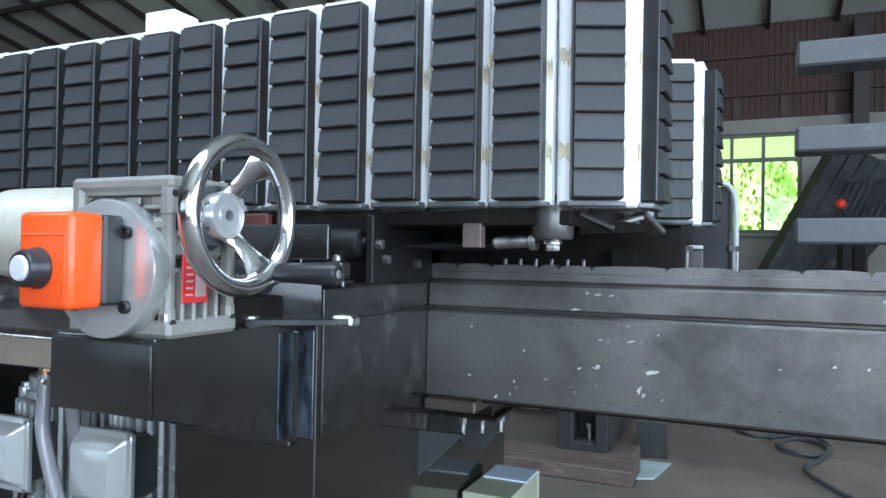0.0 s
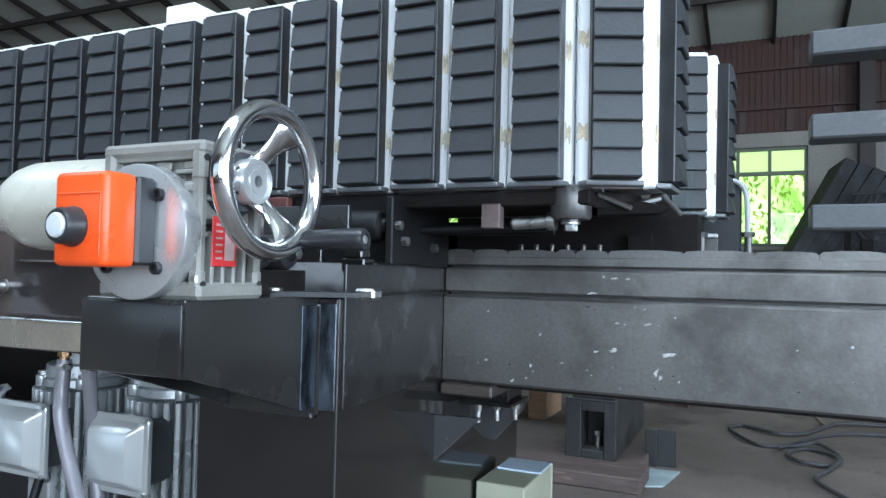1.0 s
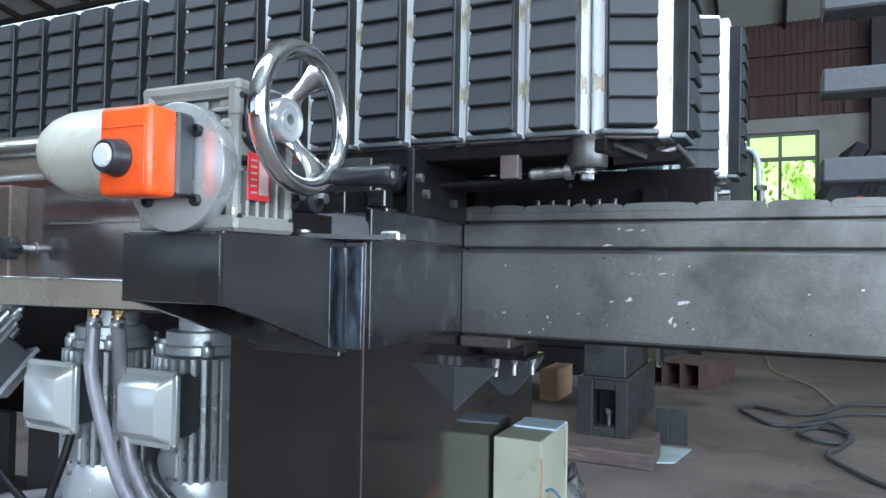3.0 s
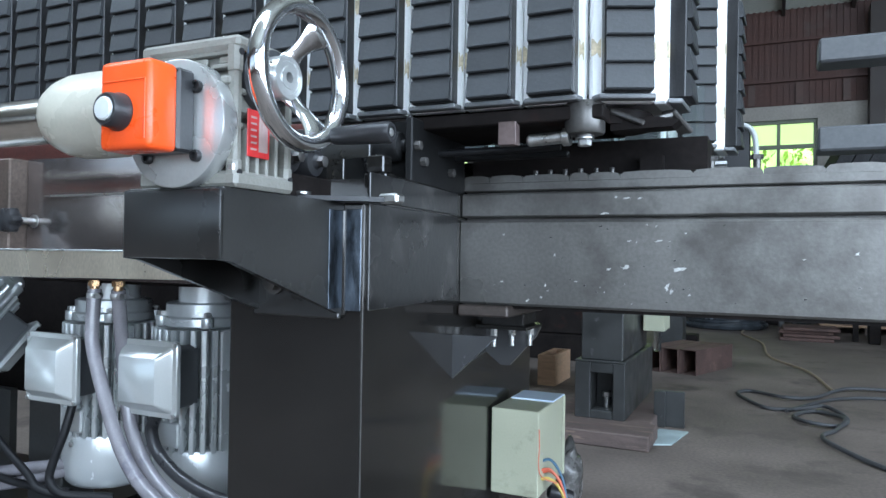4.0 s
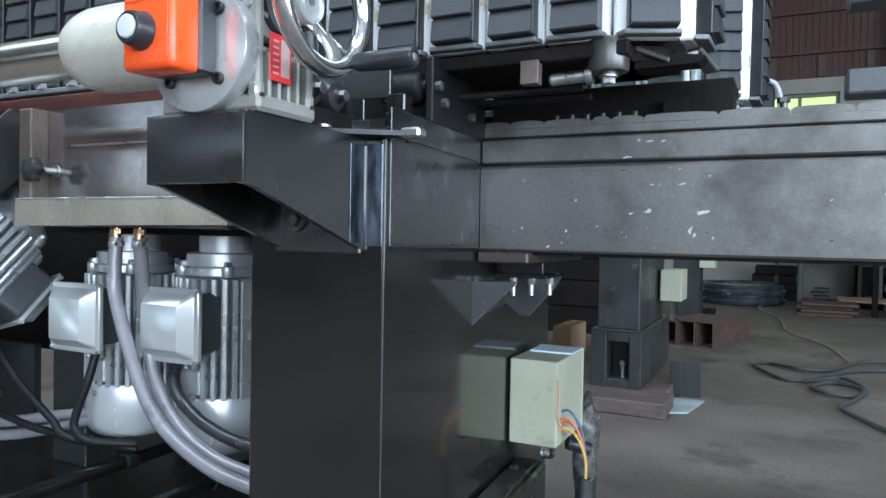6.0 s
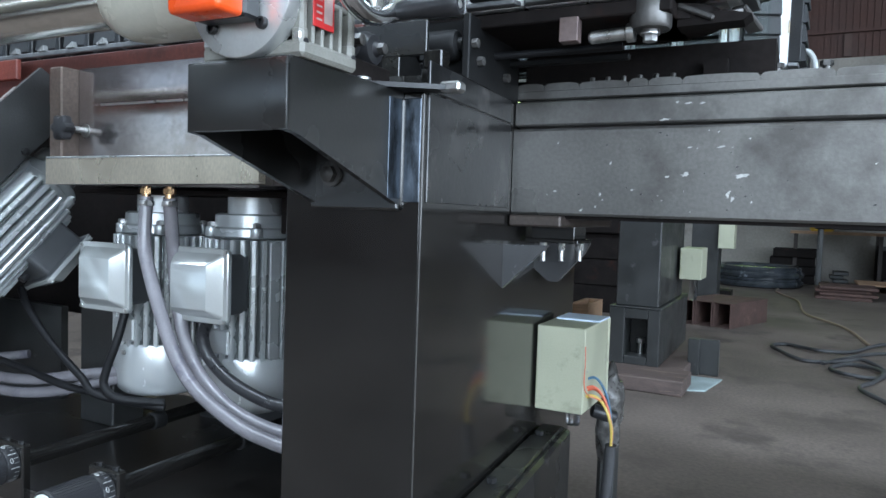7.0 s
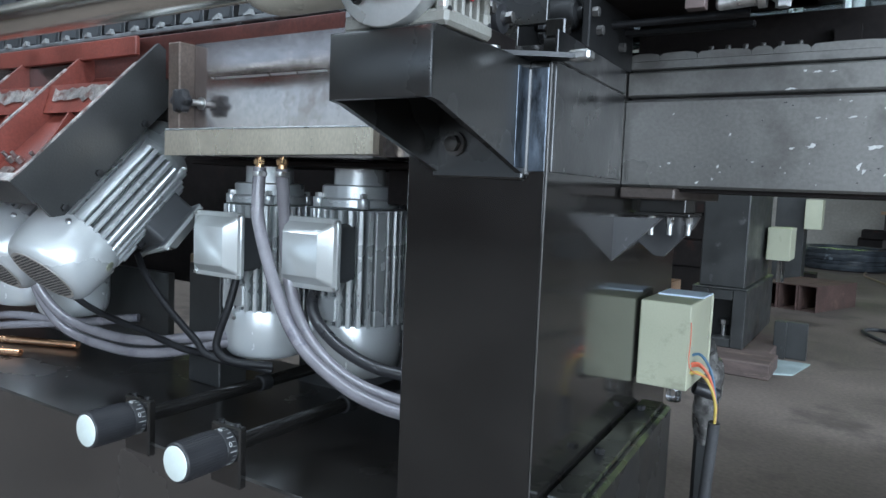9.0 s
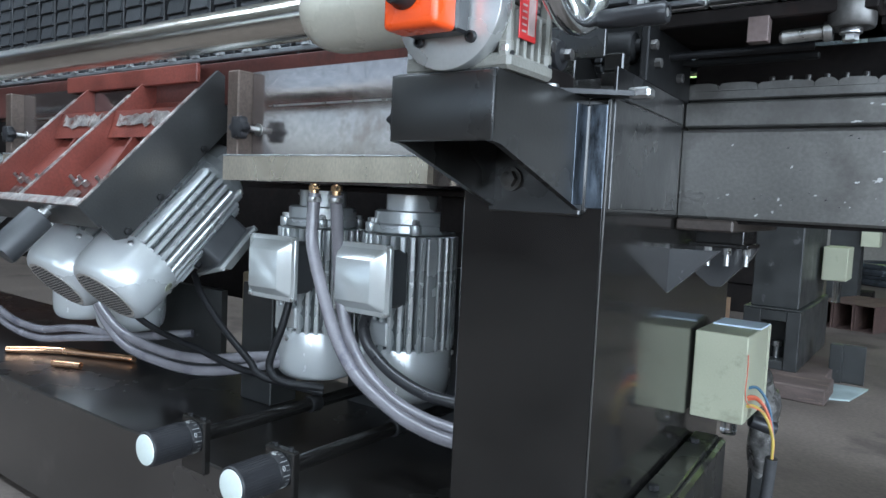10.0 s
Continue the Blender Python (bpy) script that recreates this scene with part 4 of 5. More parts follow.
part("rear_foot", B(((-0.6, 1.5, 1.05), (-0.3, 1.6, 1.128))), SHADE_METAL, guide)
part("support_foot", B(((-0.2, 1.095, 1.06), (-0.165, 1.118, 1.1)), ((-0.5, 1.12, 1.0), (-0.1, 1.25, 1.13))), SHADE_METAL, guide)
for k in range(6):
    part("pin", C((-0.375 + 0.026 * k, 1.1, 1.06), (-0.375 + 0.026 * k, 1.1, 1.083), 0.0042, 10, 0.0006), DARK_STEEL, guide)
part("cross_rail", B(((-0.54, 1.15, 1.112), (-0.13, 1.162, 1.124)), bevel=0.002), MATTE_BLACK, guide)
part("cross_rail", B(((-0.52, 1.03, 1.094), (-0.3, 1.042, 1.104)), bevel=0.002), MATTE_BLACK, guide)
part("hose_rail", C((-0.55, 0.965, 1.098), (-0.3, 0.985, 1.103), 0.006, 12), CABLE, guide)

# white housing on the conveyor's top
hood = solid("white_housing", B(((-1.118, 1.03, 1.44), (-1.04, 1.1, 1.562)), bevel=0.004), PAD_PLATE, "small white painted housing on top of the conveyor", "housing")

# glass sheet held upright by the conveyor
sheet = solid("glass_sheet", B(((-2.2, 1.303, 1.07), (-0.12, 1.309, 1.258))), GLASS, "clear upright glass sheet held by the conveyor", "glass sheet")

shoe = thing("glass_shoe", "dark steel shoe with a bright edge at the glass sheet's foot", "glass shoe")
part("body", B(((-0.3, 1.286, 1.05), (-0.08, 1.2995, 1.104)), bevel=0.002), DARK_STEEL, shoe)
part("bright_edge", B(((-0.3, 1.284, 1.1045), (-0.08, 1.2985, 1.111)), bevel=0.001), STEEL, shoe, "bright polished edge")

# ---------------------------------------------------------------- support arms to the east
rack = thing("support_rack", "three dark grey square steel arms one above another", "support rack")
for z in (1.114, 1.259, 1.394):
    part("arm", B(((0.06, 1.235, z), (1.9, 1.30, z + 0.04)), bevel=0.0035), RACK_PAINT, rack)
part("upright", B(((1.5, 1.3, 1.06), (1.58, 1.38, 1.6)), bevel=0.004), GREY_PAINT, rack)

# ---------------------------------------------------------------- water tray under the conveyor
tray = thing("water_tray", "stained stainless steel water tray with yellowed lip", "water tray")
bm = bmesh.new()
prism(bm, [(-1.39, 0.881), (-0.845, 0.888), (-0.845, 0.9345), (-1.39, 0.9315)], "y", 0.818, 0.824)
box(bm, (-0.848, 0.8185, 0.888), (-0.842, 0.835, 0.933))
part("lip", bm, LIP_STEEL, tray, "yellowed stainless front lip")
part("lip_edge", B(((-1.389, 0.8165, 0.9325), (-0.846, 0.826, 0.9355)), bevel=0.001), STEEL, tray, "bright folded top edge")
part("bottom", B(((-1.389, 0.824, 0.881), (-0.846, 1.15, 0.886))), STAINLESS, tray)
part("back_panel", B(((-1.352, 0.862, 0.886), (-0.70, 0.867, 1.112))), STAINLESS, tray, "stained shiny stainless panel")
part("panel_seam", B(((-1.296, 0.8585, 1.037), (-0.70, 0.8622, 1.0405))), STEEL, tray)
part("end_wall", B(((-1.392, 0.826, 0.9), (-1.354, 0.9, 1.112)), bevel=0.003), TARNISHED, tray, "brown tarnished end wall")
knob = thing("clamping_knob", "black star knob on a threaded steel stud", "star knob", "tray knobs")
bm = bmesh.new()
cyl(bm, (0, 0, 0), (0, -0.035, 0), 0.0055, 14)
for k in range(9):
    cyl(bm, (0, -0.004 * k, 0), (0, -0.004 * k - 0.002, 0), 0.0066, 14)
part("stud", bm, BOLT, knob, "threaded zinc stud")
part("washer", C((0, -0.001, 0), (0, 0.0015, 0), 0.013, 20), BOLT, knob)
bm = bmesh.new()
rows = []
for d, f in ((-0.030, 0.5), (-0.036, 0.62), (-0.040, 0.94), (-0.043, 1.0), (-0.054, 1.0), (-0.058, 0.93), (-0.060, 0.7)):
    rows.append([bm.verts.new(((0.0225 + 0.0035 * math.cos(6 * q)) * f * math.cos(q), d, (0.0225 + 0.0035 * math.cos(6 * q)) * f * math.sin(q))) for q in [2 * math.pi * k / 48 for k in range(48)]])
for p, q in zip(rows, rows[1:]):
    for k in range(48):
        bm.faces.new((p[k], p[(k + 1) % 48], q[(k + 1) % 48], q[k]))
bm.faces.new(rows[0])
bm.faces.new(rows[-1])
part("star_grip", bm, BLACK_PLASTIC, knob, "black plastic star grip")
knob.matrix_basis = pose(-1.33, 0.861, 0.99)
copy_thing(knob, pose(-0.90, 0.861, 0.995))

# red frame girder behind the tray and over the troughs
girder = thing("red_girder", "red oxide primed steel girder under the conveyor", "girder")
part("web", B(((-4.6, 0.882, 1.05), (-0.69, 0.897, 1.1465)), bevel=0.002), SHADED_RED, girder)
part("guide_rail", B(((-4.6, 0.866, 1.148), (-0.72, 0.876, 1.158)), bevel=0.002), LIP_GREY, girder, "dull grey steel guide rail under the pads")
# Bright wedges stand in for the lit bottoms of the pad plates.
for k in range(36):
    bm = bmesh.new()
    prism(bm, [(-0.75 - PITCH * k, 1.158), (-0.726 - PITCH * k, 1.158), (-0.73 - PITCH * k, 1.1695)], "y", 0.862, 0.872)
    part("plate_wedge", bm, FLANGE_STEEL, girder, "small bright wedge standing for a lit pad plate bottom")
# Added dark sheet standing in for the shade behind the motors.
part("rear_shade_sheet", B(((-4.6, 1.36, 0.5), (-0.69, 1.38, 1.12))), SHADE_METAL, girder)

# ---------------------------------------------------------------- motors
GRILLE = material("dusty_grille_silver", (0.5, 0.47, 0.43), 0.4, 0.4, 0.15, 30)


def make_motor(label):
    """Flange-mounted motor: shaft end up at the origin, hangs along -z, its terminal box on the -y side."""
    mo = thing("electric_motor", label, "electric motor", "flange motors")
    bm = bmesh.new()
    lathe(bm, (0, 0, 0.01), (0, 0, -1), [(0.051, 0), (0.053, 0.002), (0.053, 0.05)], 40)
    part("shaft_collar", bm, FAN_PAINT, mo, "bright turned collar")
    bm = bmesh.new()
    lathe(bm, (0, 0, -0.04), (0, 0, -1), [(0.07, 0), (0.076, 0.003), (0.077, 0.026), (0.082, 0.03), (0.083, 0.044), (0.079, 0.047)], 48)
    for k in range(4):
        a = radians(45 + 90 * k)
        c, s = math.cos(a), math.sin(a)
        cyl(bm, (0.083 * c, 0.083 * s, -0.087), (0.083 * c, 0.083 * s, -0.066), 0.012, 16, 0.002)
    part("end_shield", bm, MOTOR_PAINT, mo)
    for k in range(4):
        a = radians(45 + 90 * k)
        c, s = math.cos(a), math.sin(a)
        bm = bmesh.new()
        hexbolt(bm, (0.083 * c, 0.083 * s, -0.066), (0, 0, 1), 0.008, 0.008)
        part("shield_bolt", bm, BOLT, mo)
    bm = bmesh.new()
    lathe(bm, (0, 0, -0.087), (0, 0, -1), [(0.062, 0), (0.066, 0.004), (0.066, 0.236), (0.062, 0.24)], 56)
    body = part("motor_body", bm, MOTOR_PAINT, mo)
    n = 30
    fin = bpy.data.meshes.new("fin")
    bm = bmesh.new()
    prism(bm, [(0.064, -0.0066), (0.096, -0.0056), (0.0995, -0.0034), (0.0995, 0.0034), (0.096, 0.0056), (0.064, 0.0066)], "z", -0.322, -0.09)
    bm.to_mesh(fin)
    bm.free()
    fin.materials.append(MOTOR_PAINT)
    for k in range(n):
        ob = new("fin", fin)
        ob.parent = body
        ob.rotation_euler = (0, 0, radians(360 * k / n))
    for a in (-24, 36, 156):
        bm = bmesh.new()
        box(bm, (0.064, -0.011, -0.32), (0.1005, 0.011, -0.092), 0.002, 1, pose(0, 0, 0, 0, 0, a))
        part("rib_pad", bm, MOTOR_PAINT, body)
    bm = bmesh.new()
    box(bm, (-0.03, -0.101, -0.31), (0.03, -0.08, -0.262), 0.003)
    part("type_plate_boss", bm, MOTOR_PAINT, body)
    bm = bmesh.new()
    lathe(bm, (0, 0, -0.318), (0, 0, -1), [(0.0965, 0), (0.0975, 0.002), (0.0975, 0.06), (0.0945, 0.088), (0.089, 0.102), (0.081, 0.110), (0.074, 0.1125), (0.070, 0.1125)], 56)
    cover = part("fan_cover", bm, FAN_PAINT, mo, "smooth silver fan cover")
    bm = bmesh.new()
    cyl(bm, (0, 0, -0.4295), (0, 0, -0.4315), 0.072, 40)
    part("grille", bm, GRILLE, cover, "perforated fan grille")
    bm = bmesh.new()
    for i in range(-9, 10):
        for j in range(-10, 11):
            x, y = 0.0078 * (i + 0.5 * (j % 2)), 0.0068 * j
            if math.hypot(x, y) < 0.067:
                cyl(bm, (x, y, -0.4312), (x, y, -0.4320), 0.0029, 6)
    part("grille_hole", bm, BLACK_PLASTIC, cover)
    for a in (30, 150, 270):
        c, s = math.cos(radians(a)), math.sin(radians(a))
        bm = bmesh.new()
        hexbolt(bm, (0.097 * c, 0.097 * s, -0.335), (c, s, 0), 0.006, 0.004)
        part("cover_screw", bm, BOLT, cover)
    c, s = math.cos(radians(-128)), math.sin(radians(-128))
    part("sticker", C((0.094 * c, 0.094 * s, -0.347), (0.0985 * c, 0.0985 * s, -0.347), 0.011, 24), LABEL_OLIVE, cover, "round olive sticker with illegible print")
    def rounded(x0, x1, z0, z1, r):
        out = []
        for cx, cz, a0 in ((x1 - r, z1 - r, 0), (x0 + r, z1 - r, 90), (x0 + r, z0 + r, 180), (x1 - r, z0 + r, 270)):
            out += [(cx + r * math.cos(radians(a0 + 18 * i)), cz + r * math.sin(radians(a0 + 18 * i))) for i in range(6)]
        return out

    def stack(bm, rings):
        rows = [[bm.verts.new((x, y, z)) for x, z in poly] for y, poly in rings]
        k = len(rows[0])
        for p, q in zip(rows, rows[1:]):
            for i in range(k):
                bm.faces.new((p[i], p[(i + 1) % k], q[(i + 1) % k], q[i]))
        bm.faces.new(rows[0])
        bm.faces.new(rows[-1])

    bm = bmesh.new()
    stack(bm, [(-0.075, rounded(-0.062, 0.054, -0.230, -0.116, 0.01)), (-0.128, rounded(-0.062, 0.054, -0.230, -0.116, 0.01)), (-0.132, rounded(-0.072, 0.06, -0.238, -0.11, 0.01))])
    tb = part("terminal_box", bm, GREY_PLASTIC, mo, "dark grey terminal box base")
    bm = bmesh.new()
    stack(bm, [(-0.1322, rounded(-0.081, 0.067, -0.244, -0.104, 0.011)), (-0.140, rounded(-0.081, 0.067, -0.244, -0.104, 0.011)), (-0.1418, rounded(-0.0795, 0.0655, -0.2425, -0.1055, 0.010)),
               (-0.1422, rounded(-0.071, 0.057, -0.234, -0.114, 0.008)), (-0.1445, rounded(-0.069, 0.055, -0.232, -0.116, 0.008)),
               (-0.1605, rounded(-0.058, 0.036, -0.219, -0.133, 0.004)), (-0.162, rounded(-0.056, 0.034, -0.217, -0.135, 0.003))])
    part("terminal_lid", bm, LID_PAINT, tb, "silver bevelled terminal lid")
    for x in (-0.0745, 0.0605):
        for z in (-0.2375, -0.1105):
            part("lid_screw", C((x, -0.1412, z), (x, -0.1448, z), 0.0042, 12, 0.001), BOLT, tb)
    bm = bmesh.new()
    cyl(bm, (0.02, -0.11, -0.228), (0.02, -0.11, -0.245), 0.011, 12)
    part("cable_gland", bm, BLACK_PLASTIC, tb)
    return mo


motor = make_motor("silver painted flange motor hanging under the water tray")
motor.matrix_basis = pose(-1.04, 1.03, 0.875)
copy_thing(motor, pose(-1.302, 1.03, 0.872))
TILT45 = 45
for x in (-1.585, -1.80, -2.89, -3.10):
    # leaning motors: shaft up and away, terminal box to the east side
    c = copy_thing(motor, pose(x, 0.975, 0.925, -TILT45, 0, 0) @ pose(0, 0, 0, 0, 0, 163))
    tagged(c, "silver painted flange motor leaning under the inclined trough", "electric motor", "leaning motors")
for x in (-2.10, -2.36):
    copy_thing(motor, pose(x, 1.03, 0.86))

# mounting bar on which the upright motors hang
bar = solid("motor_mount_bar", B(((-1.46, 0.94, 0.868), (-0.72, 1.2, 0.8795)), ((-0.93, 0.98, 0.80), (-0.87, 1.05, 0.868)), bevel=0.002), SHADE_METAL, "dark steel mounting bar above the motors", "mounting bar")

# ---------------------------------------------------------------- inclined red troughs
def make_trough():
    """Trough at the origin: east side plate at x = 0, reaching to -x; u runs up the slope, w down across it."""
    tr = thing("inclined_trough", "inclined steel trough with red primed inside and scraped edges", "trough", "inclined troughs")
    y0, z0 = 0.56, 0.82
    q = math.sqrt(0.5)

    def at(u, w):
        return (y0 + q * u + q * w, z0 + q * u - q * w)

    def plate(name, x0, x1, corners, mat, label=""):
        bm = bmesh.new()
        prism(bm, [at(*c) for c in corners], "x", x0, x1)
        return part(name, bm, mat, tr, label)

    plate("side_plate", -0.010, 0, ((0, 0), (0.43, 0), (0.46, 0.11), (0.02, 0.115), (0, 0.10)), GREY_PAINT, "dark grey painted side plate")
    for x in (-0.279, -0.536):
        plate("partition", x, x + 0.008, ((0, 0), (0.43, 0), (0.43, 0.06), (0, 0.06)), RED_OXIDE)
    plate("floor_plate", -0.535, -0.009, ((0.0, 0.055), (0.44, 0.055), (0.44, 0.066), (0, 0.066)), RED_OXIDE)
    plate("front_lip", -0.535, -0.001, ((-0.006, -0.002), (0.004, -0.002), (0.004, 0.06), (-0.006, 0.06)), GREY_PAINT)
    plate("scraped_rim", -0.54, 0.0005, ((-0.008, -0.005), (0.012, -0.005), (0.012, -0.0015), (-0.008, -0.0015)), BARE_EDGE, "scraped bare steel rim")
    for x in (-0.010, -0.279, -0.536):
        plate("scraped_edge", x, x + 0.009, ((0.012, -0.0025), (0.36, -0.0025), (0.36, 0.001), (0.012, 0.001)), BARE_EDGE, "scraped bare steel edge")
    for x in (-0.528, -0.271):
        plate("cross_shelf", x, x + 0.26, ((0.245, 0.035), (0.305, 0.004), (0.309, 0.009), (0.25, 0.04)), RED_OXIDE)
        bm = bmesh.new()
        rr = random.Random(int(-x * 1000))
        top = []
        for k in range(13):
            uu = 0.262 + rr.uniform(0.0, 0.012)
            top.append((x + 0.03 + 0.0175 * k, uu))
        for k in range(13):
            uu = 0.300 - rr.uniform(0.0, 0.012)
            top.append((x + 0.03 + 0.0175 * (12 - k), uu))
        vs = [bm.verts.new((px, *at(uu, 0.0262 - (uu - 0.255) * 0.5167 - 0.0007))) for px, uu in top]
        bm.faces.new(vs)
        ext = bmesh.ops.extrude_face_region(bm, geom=list(bm.faces))
        bmesh.ops.translate(bm, verts=[v for v in ext["geom"] if isinstance(v, bmesh.types.BMVert)], vec=(0, 0.001, -0.001))
        part("bare_patch", bm, BARE_EDGE, tr, "bare ground metal patch")
        bm = bmesh.new()
        prism(bm, [at(*c) for c in ((0.15, 0.055), (0.25, 0.035), (0.25, 0.056))], "x", x + 0.1, x + 0.108)
        part("web_rib", bm, RED_OXIDE, tr)
    for x in (-0.09, -0.2, -0.36, -0.47):
        p = Vector((x, *at(0.10, 0.05)))
        n = Vector((0, -q, q))
        for dx in (-0.018, 0.018):
            bm = bmesh.new()
            hexbolt(bm, p + Vector((dx, 0, 0)), n, 0.008, 0.012)
            cyl(bm, p + Vector((dx, 0, 0)), p + Vector((dx, 0, 0)) + n * 0.028, 0.004, 10)
            part("adjusting_bolt", bm, BOLT, tr)
        bm = bmesh.new()
        prism(bm, [at(*c) for c in ((0.02, 0.053), (0.08, 0.053), (0.08, 0.045), (0.02, 0.047))], "x", x - 0.018, x + 0.018)
        part("slide_strip", bm, BARE_EDGE, tr)
    for u, w in ((0.03, 0.104), (0.13, 0.104), (0.28, 0.1), (0.4, 0.1)):
        bm = bmesh.new()
        hexbolt(bm, Vector((0.0005, *at(u, w))), (1, 0, 0), 0.008, 0.007)
        part("plate_bolt", bm, BLACK_BOLT, tr)
    plate("mount_bracket", -0.11, -0.012, ((0.1, 0.1), (0.44, 0.1), (0.44, 0.118), (0.1, 0.118)), GREY_PAINT)
    return tr


trough = make_trough()
trough.matrix_basis = pose(-1.475, 0, 0)
copy_thing(trough, pose(-2.78, 0, 0))
copy_thing(tray, pose(-1.06, 0, 0))
copy_thing(knob, pose(-2.40, 0.861, 0.99))
copy_thing(knob, pose(-2.06, 0.861, 0.995))
cover_strip = solid("red_cover_strip", B(((-2.12, 0.846, 1.1), (-1.53, 0.857, 1.142)), bevel=0.002), RED_OXIDE, "red oxide primed cover strip above the trough", "cover strip")

# black knob on the trough's front
k3 = thing("adjusting_knob", "black cylindrical adjusting knob under the trough rim", "knob")
q = math.sqrt(0.5)
pk = Vector((-1.635, 0.56, 0.79))
bm = bmesh.new()
lathe(bm, pk, pk + Vector((-0.02, -q, -q)), [(0.02, 0), (0.03, 0.004), (0.031, 0.1), (0.029, 0.106)], 32)
part("grip", bm, GREY_PLASTIC, k3)
part("stem", C(pk + Vector((0, 0.03, 0.03)), pk, 0.012, 16), BOLT, k3)

# ---------------------------------------------------------------- base tank
base = thing("coolant_tank", "glossy black steel coolant tank under the machine", "tank")
part("tank", B(((-5.5, 0.73, 0.02), (-0.69, 1.36, 0.31)), bevel=0.004), TANK_PAINT, base)
part("splash_wall", B(((-2.5, 1.16, 0.31), (-1.84, 1.18, 0.56))), GREY_PAINT, base)
part("cross_member", B(((-1.40, 1.24, 0.31), (-0.69, 1.26, 0.7))), GREY_PAINT, base)
part("rear_support", B(((-1.62, 1.06, 0.31), (-1.50, 1.15, 0.62)), bevel=0.003), GREY_PAINT, base)

solid("tan_carton", B(((-1.80, 1.2, 0.31), (-1.62, 1.3, 0.62)), bevel=0.004), material("tan_cardboard", (0.3, 0.24, 0.16), 0.8, 0, 0.15, 6), "tan cardboard box standing on the tank", "carton")
spindle = thing("dial_knob", "black knurled dial knob with white cap and scale", "dial knob", "dial knobs")
bm = bmesh.new()
lathe(bm, (0, 0, 0), (0, 1, 0), [(0.027, 0), (0.0285, 0.002), (0.0285, 0.075), (0.0265, 0.077)], 40)
part("grip", bm, BLACK_PLASTIC, spindle)
bm = bmesh.new()
for k in range(40):
    box(bm, (-0.0012, 0.005, 0.0272), (0.0012, 0.073, 0.0289), 0.0, 1, pose(0, 0, 0, 0, 9 * k, 0))
tagged(part("knurling", bm, BLACK_PLASTIC, spindle), kind="stuff")
part("cap", C((0, 0.001, 0), (0, -0.0018, 0), 0.0245, 36, 0.0006), KNOB_CAP, spindle, "pale white round cap")
part("scale_ring", C((0, 0.077, 0), (0, 0.099, 0), 0.0275, 40, 0.001), BLACK_PLASTIC, spindle)
bm = bmesh.new()
for k in range(24):
    w = 0.0006 if k % 3 else 0.001
    box(bm, (-w / 2, 0.089 if k % 3 else 0.082, 0.0270), (w / 2, 0.096, 0.0277), 0, 1, pose(0, 0, 0, 0, 15 * k, 0))
part("scale_mark", bm, MARKING, spindle, "white scale marks")
for a in (24, 84):
    n_out, n_up = Vector((math.cos(radians(a)), 0, math.sin(radians(a)))), Vector((-math.sin(radians(a)), 0, math.cos(radians(a))))
    loop = [n_out * 0.0278 + n_up * (0.0036 * math.sin(radians(q))) + Vector((0, 0.0845 + 0.0022 * math.cos(radians(q)), 0)) for q in range(0, 361, 30)]
    part("numeral", T(loop, 0.0006, 6, 0), MARKING, spindle, "white numeral 0")
part("holder", B(((-0.034, 0.099, -0.062), (0.030, 0.116, 0.031)), bevel=0.003), BLACK_PAINT, spindle)
for x in (-0.018, 0.016):
    part("holder_screw", C((x, 0.108, 0.031), (x, 0.108, 0.035), 0.005, 12), BLACK_BOLT, spindle)
part("rod", C((0, 0.11, -0.002), (0, 0.62, -0.002), 0.0125, 20), BLACK_PAINT, spindle)
part("collar", C((0, 0.40, -0.002), (0, 0.43, -0.002), 0.0165, 20, 0.002), BLACK_BOLT, spindle)
spindle.matrix_basis = pose(-1.272, 0.578, 0.385) @ Matrix.Diagonal((1.15, 1, 1.15, 1))
copy_thing(spindle, pose(-1.026, 0.578, 0.387))

# ---------------------------------------------------------------- hoses and cables
def run(name, pts, r, mat, label, category, group="", **k):
    return tagged(part(name, T(pts, r, **k), mat, None), label, category, group)


HOSES = (
    ((-1.155, 0.862, 0.862), (-1.153, 0.857, 0.80), (-1.148, 0.855, 0.755), (-1.113, 0.853, 0.667), (-1.067, 0.851, 0.58), (-1.01, 0.85, 0.519), (-0.925, 0.852, 0.474), (-0.855, 0.858, 0.452), (-0.78, 0.875, 0.44), (-0.6, 0.94, 0.43)),
    ((-1.1, 0.868, 0.862), (-1.107, 0.88, 0.80), (-1.112, 0.893, 0.72), (-1.1, 0.893, 0.645), (-1.074, 0.89, 0.58), (-1.03, 0.886, 0.53), (-0.96, 0.882, 0.487), (-0.88, 0.887, 0.461), (-0.77, 0.905, 0.448), (-0.6, 0.96, 0.44)))
for pts in HOSES:
    h = thing("drain_hose", "milky braided drain hose hanging from a brass fitting", "hose", "drain hoses")
    part("hose_body", T(pts, 0.0125, 16), HOSE, h)
    x0, y0 = pts[0][0], pts[0][1]
    bm = bmesh.new()
    cyl(bm, (x0, y0, 0.884), (x0, y0, 0.85), 0.0085, 14)
    cyl(bm, (x0, y0, 0.878), (x0, y0, 0.868), 0.0115, 6)
    part("fitting", bm, BRASS, h, "brass hose fitting")
    bm = bmesh.new()
    cyl(bm, (x0, y0, 0.855), (x0, y0, 0.845), 0.0142, 20, 0.001)
    cyl(bm, (x0 + 0.012, y0 - 0.01, 0.85), (x0 + 0.026, y0 - 0.014, 0.85), 0.0048, 10)
    part("hose_clip", bm, BOLT, h, "zinc hose clip")
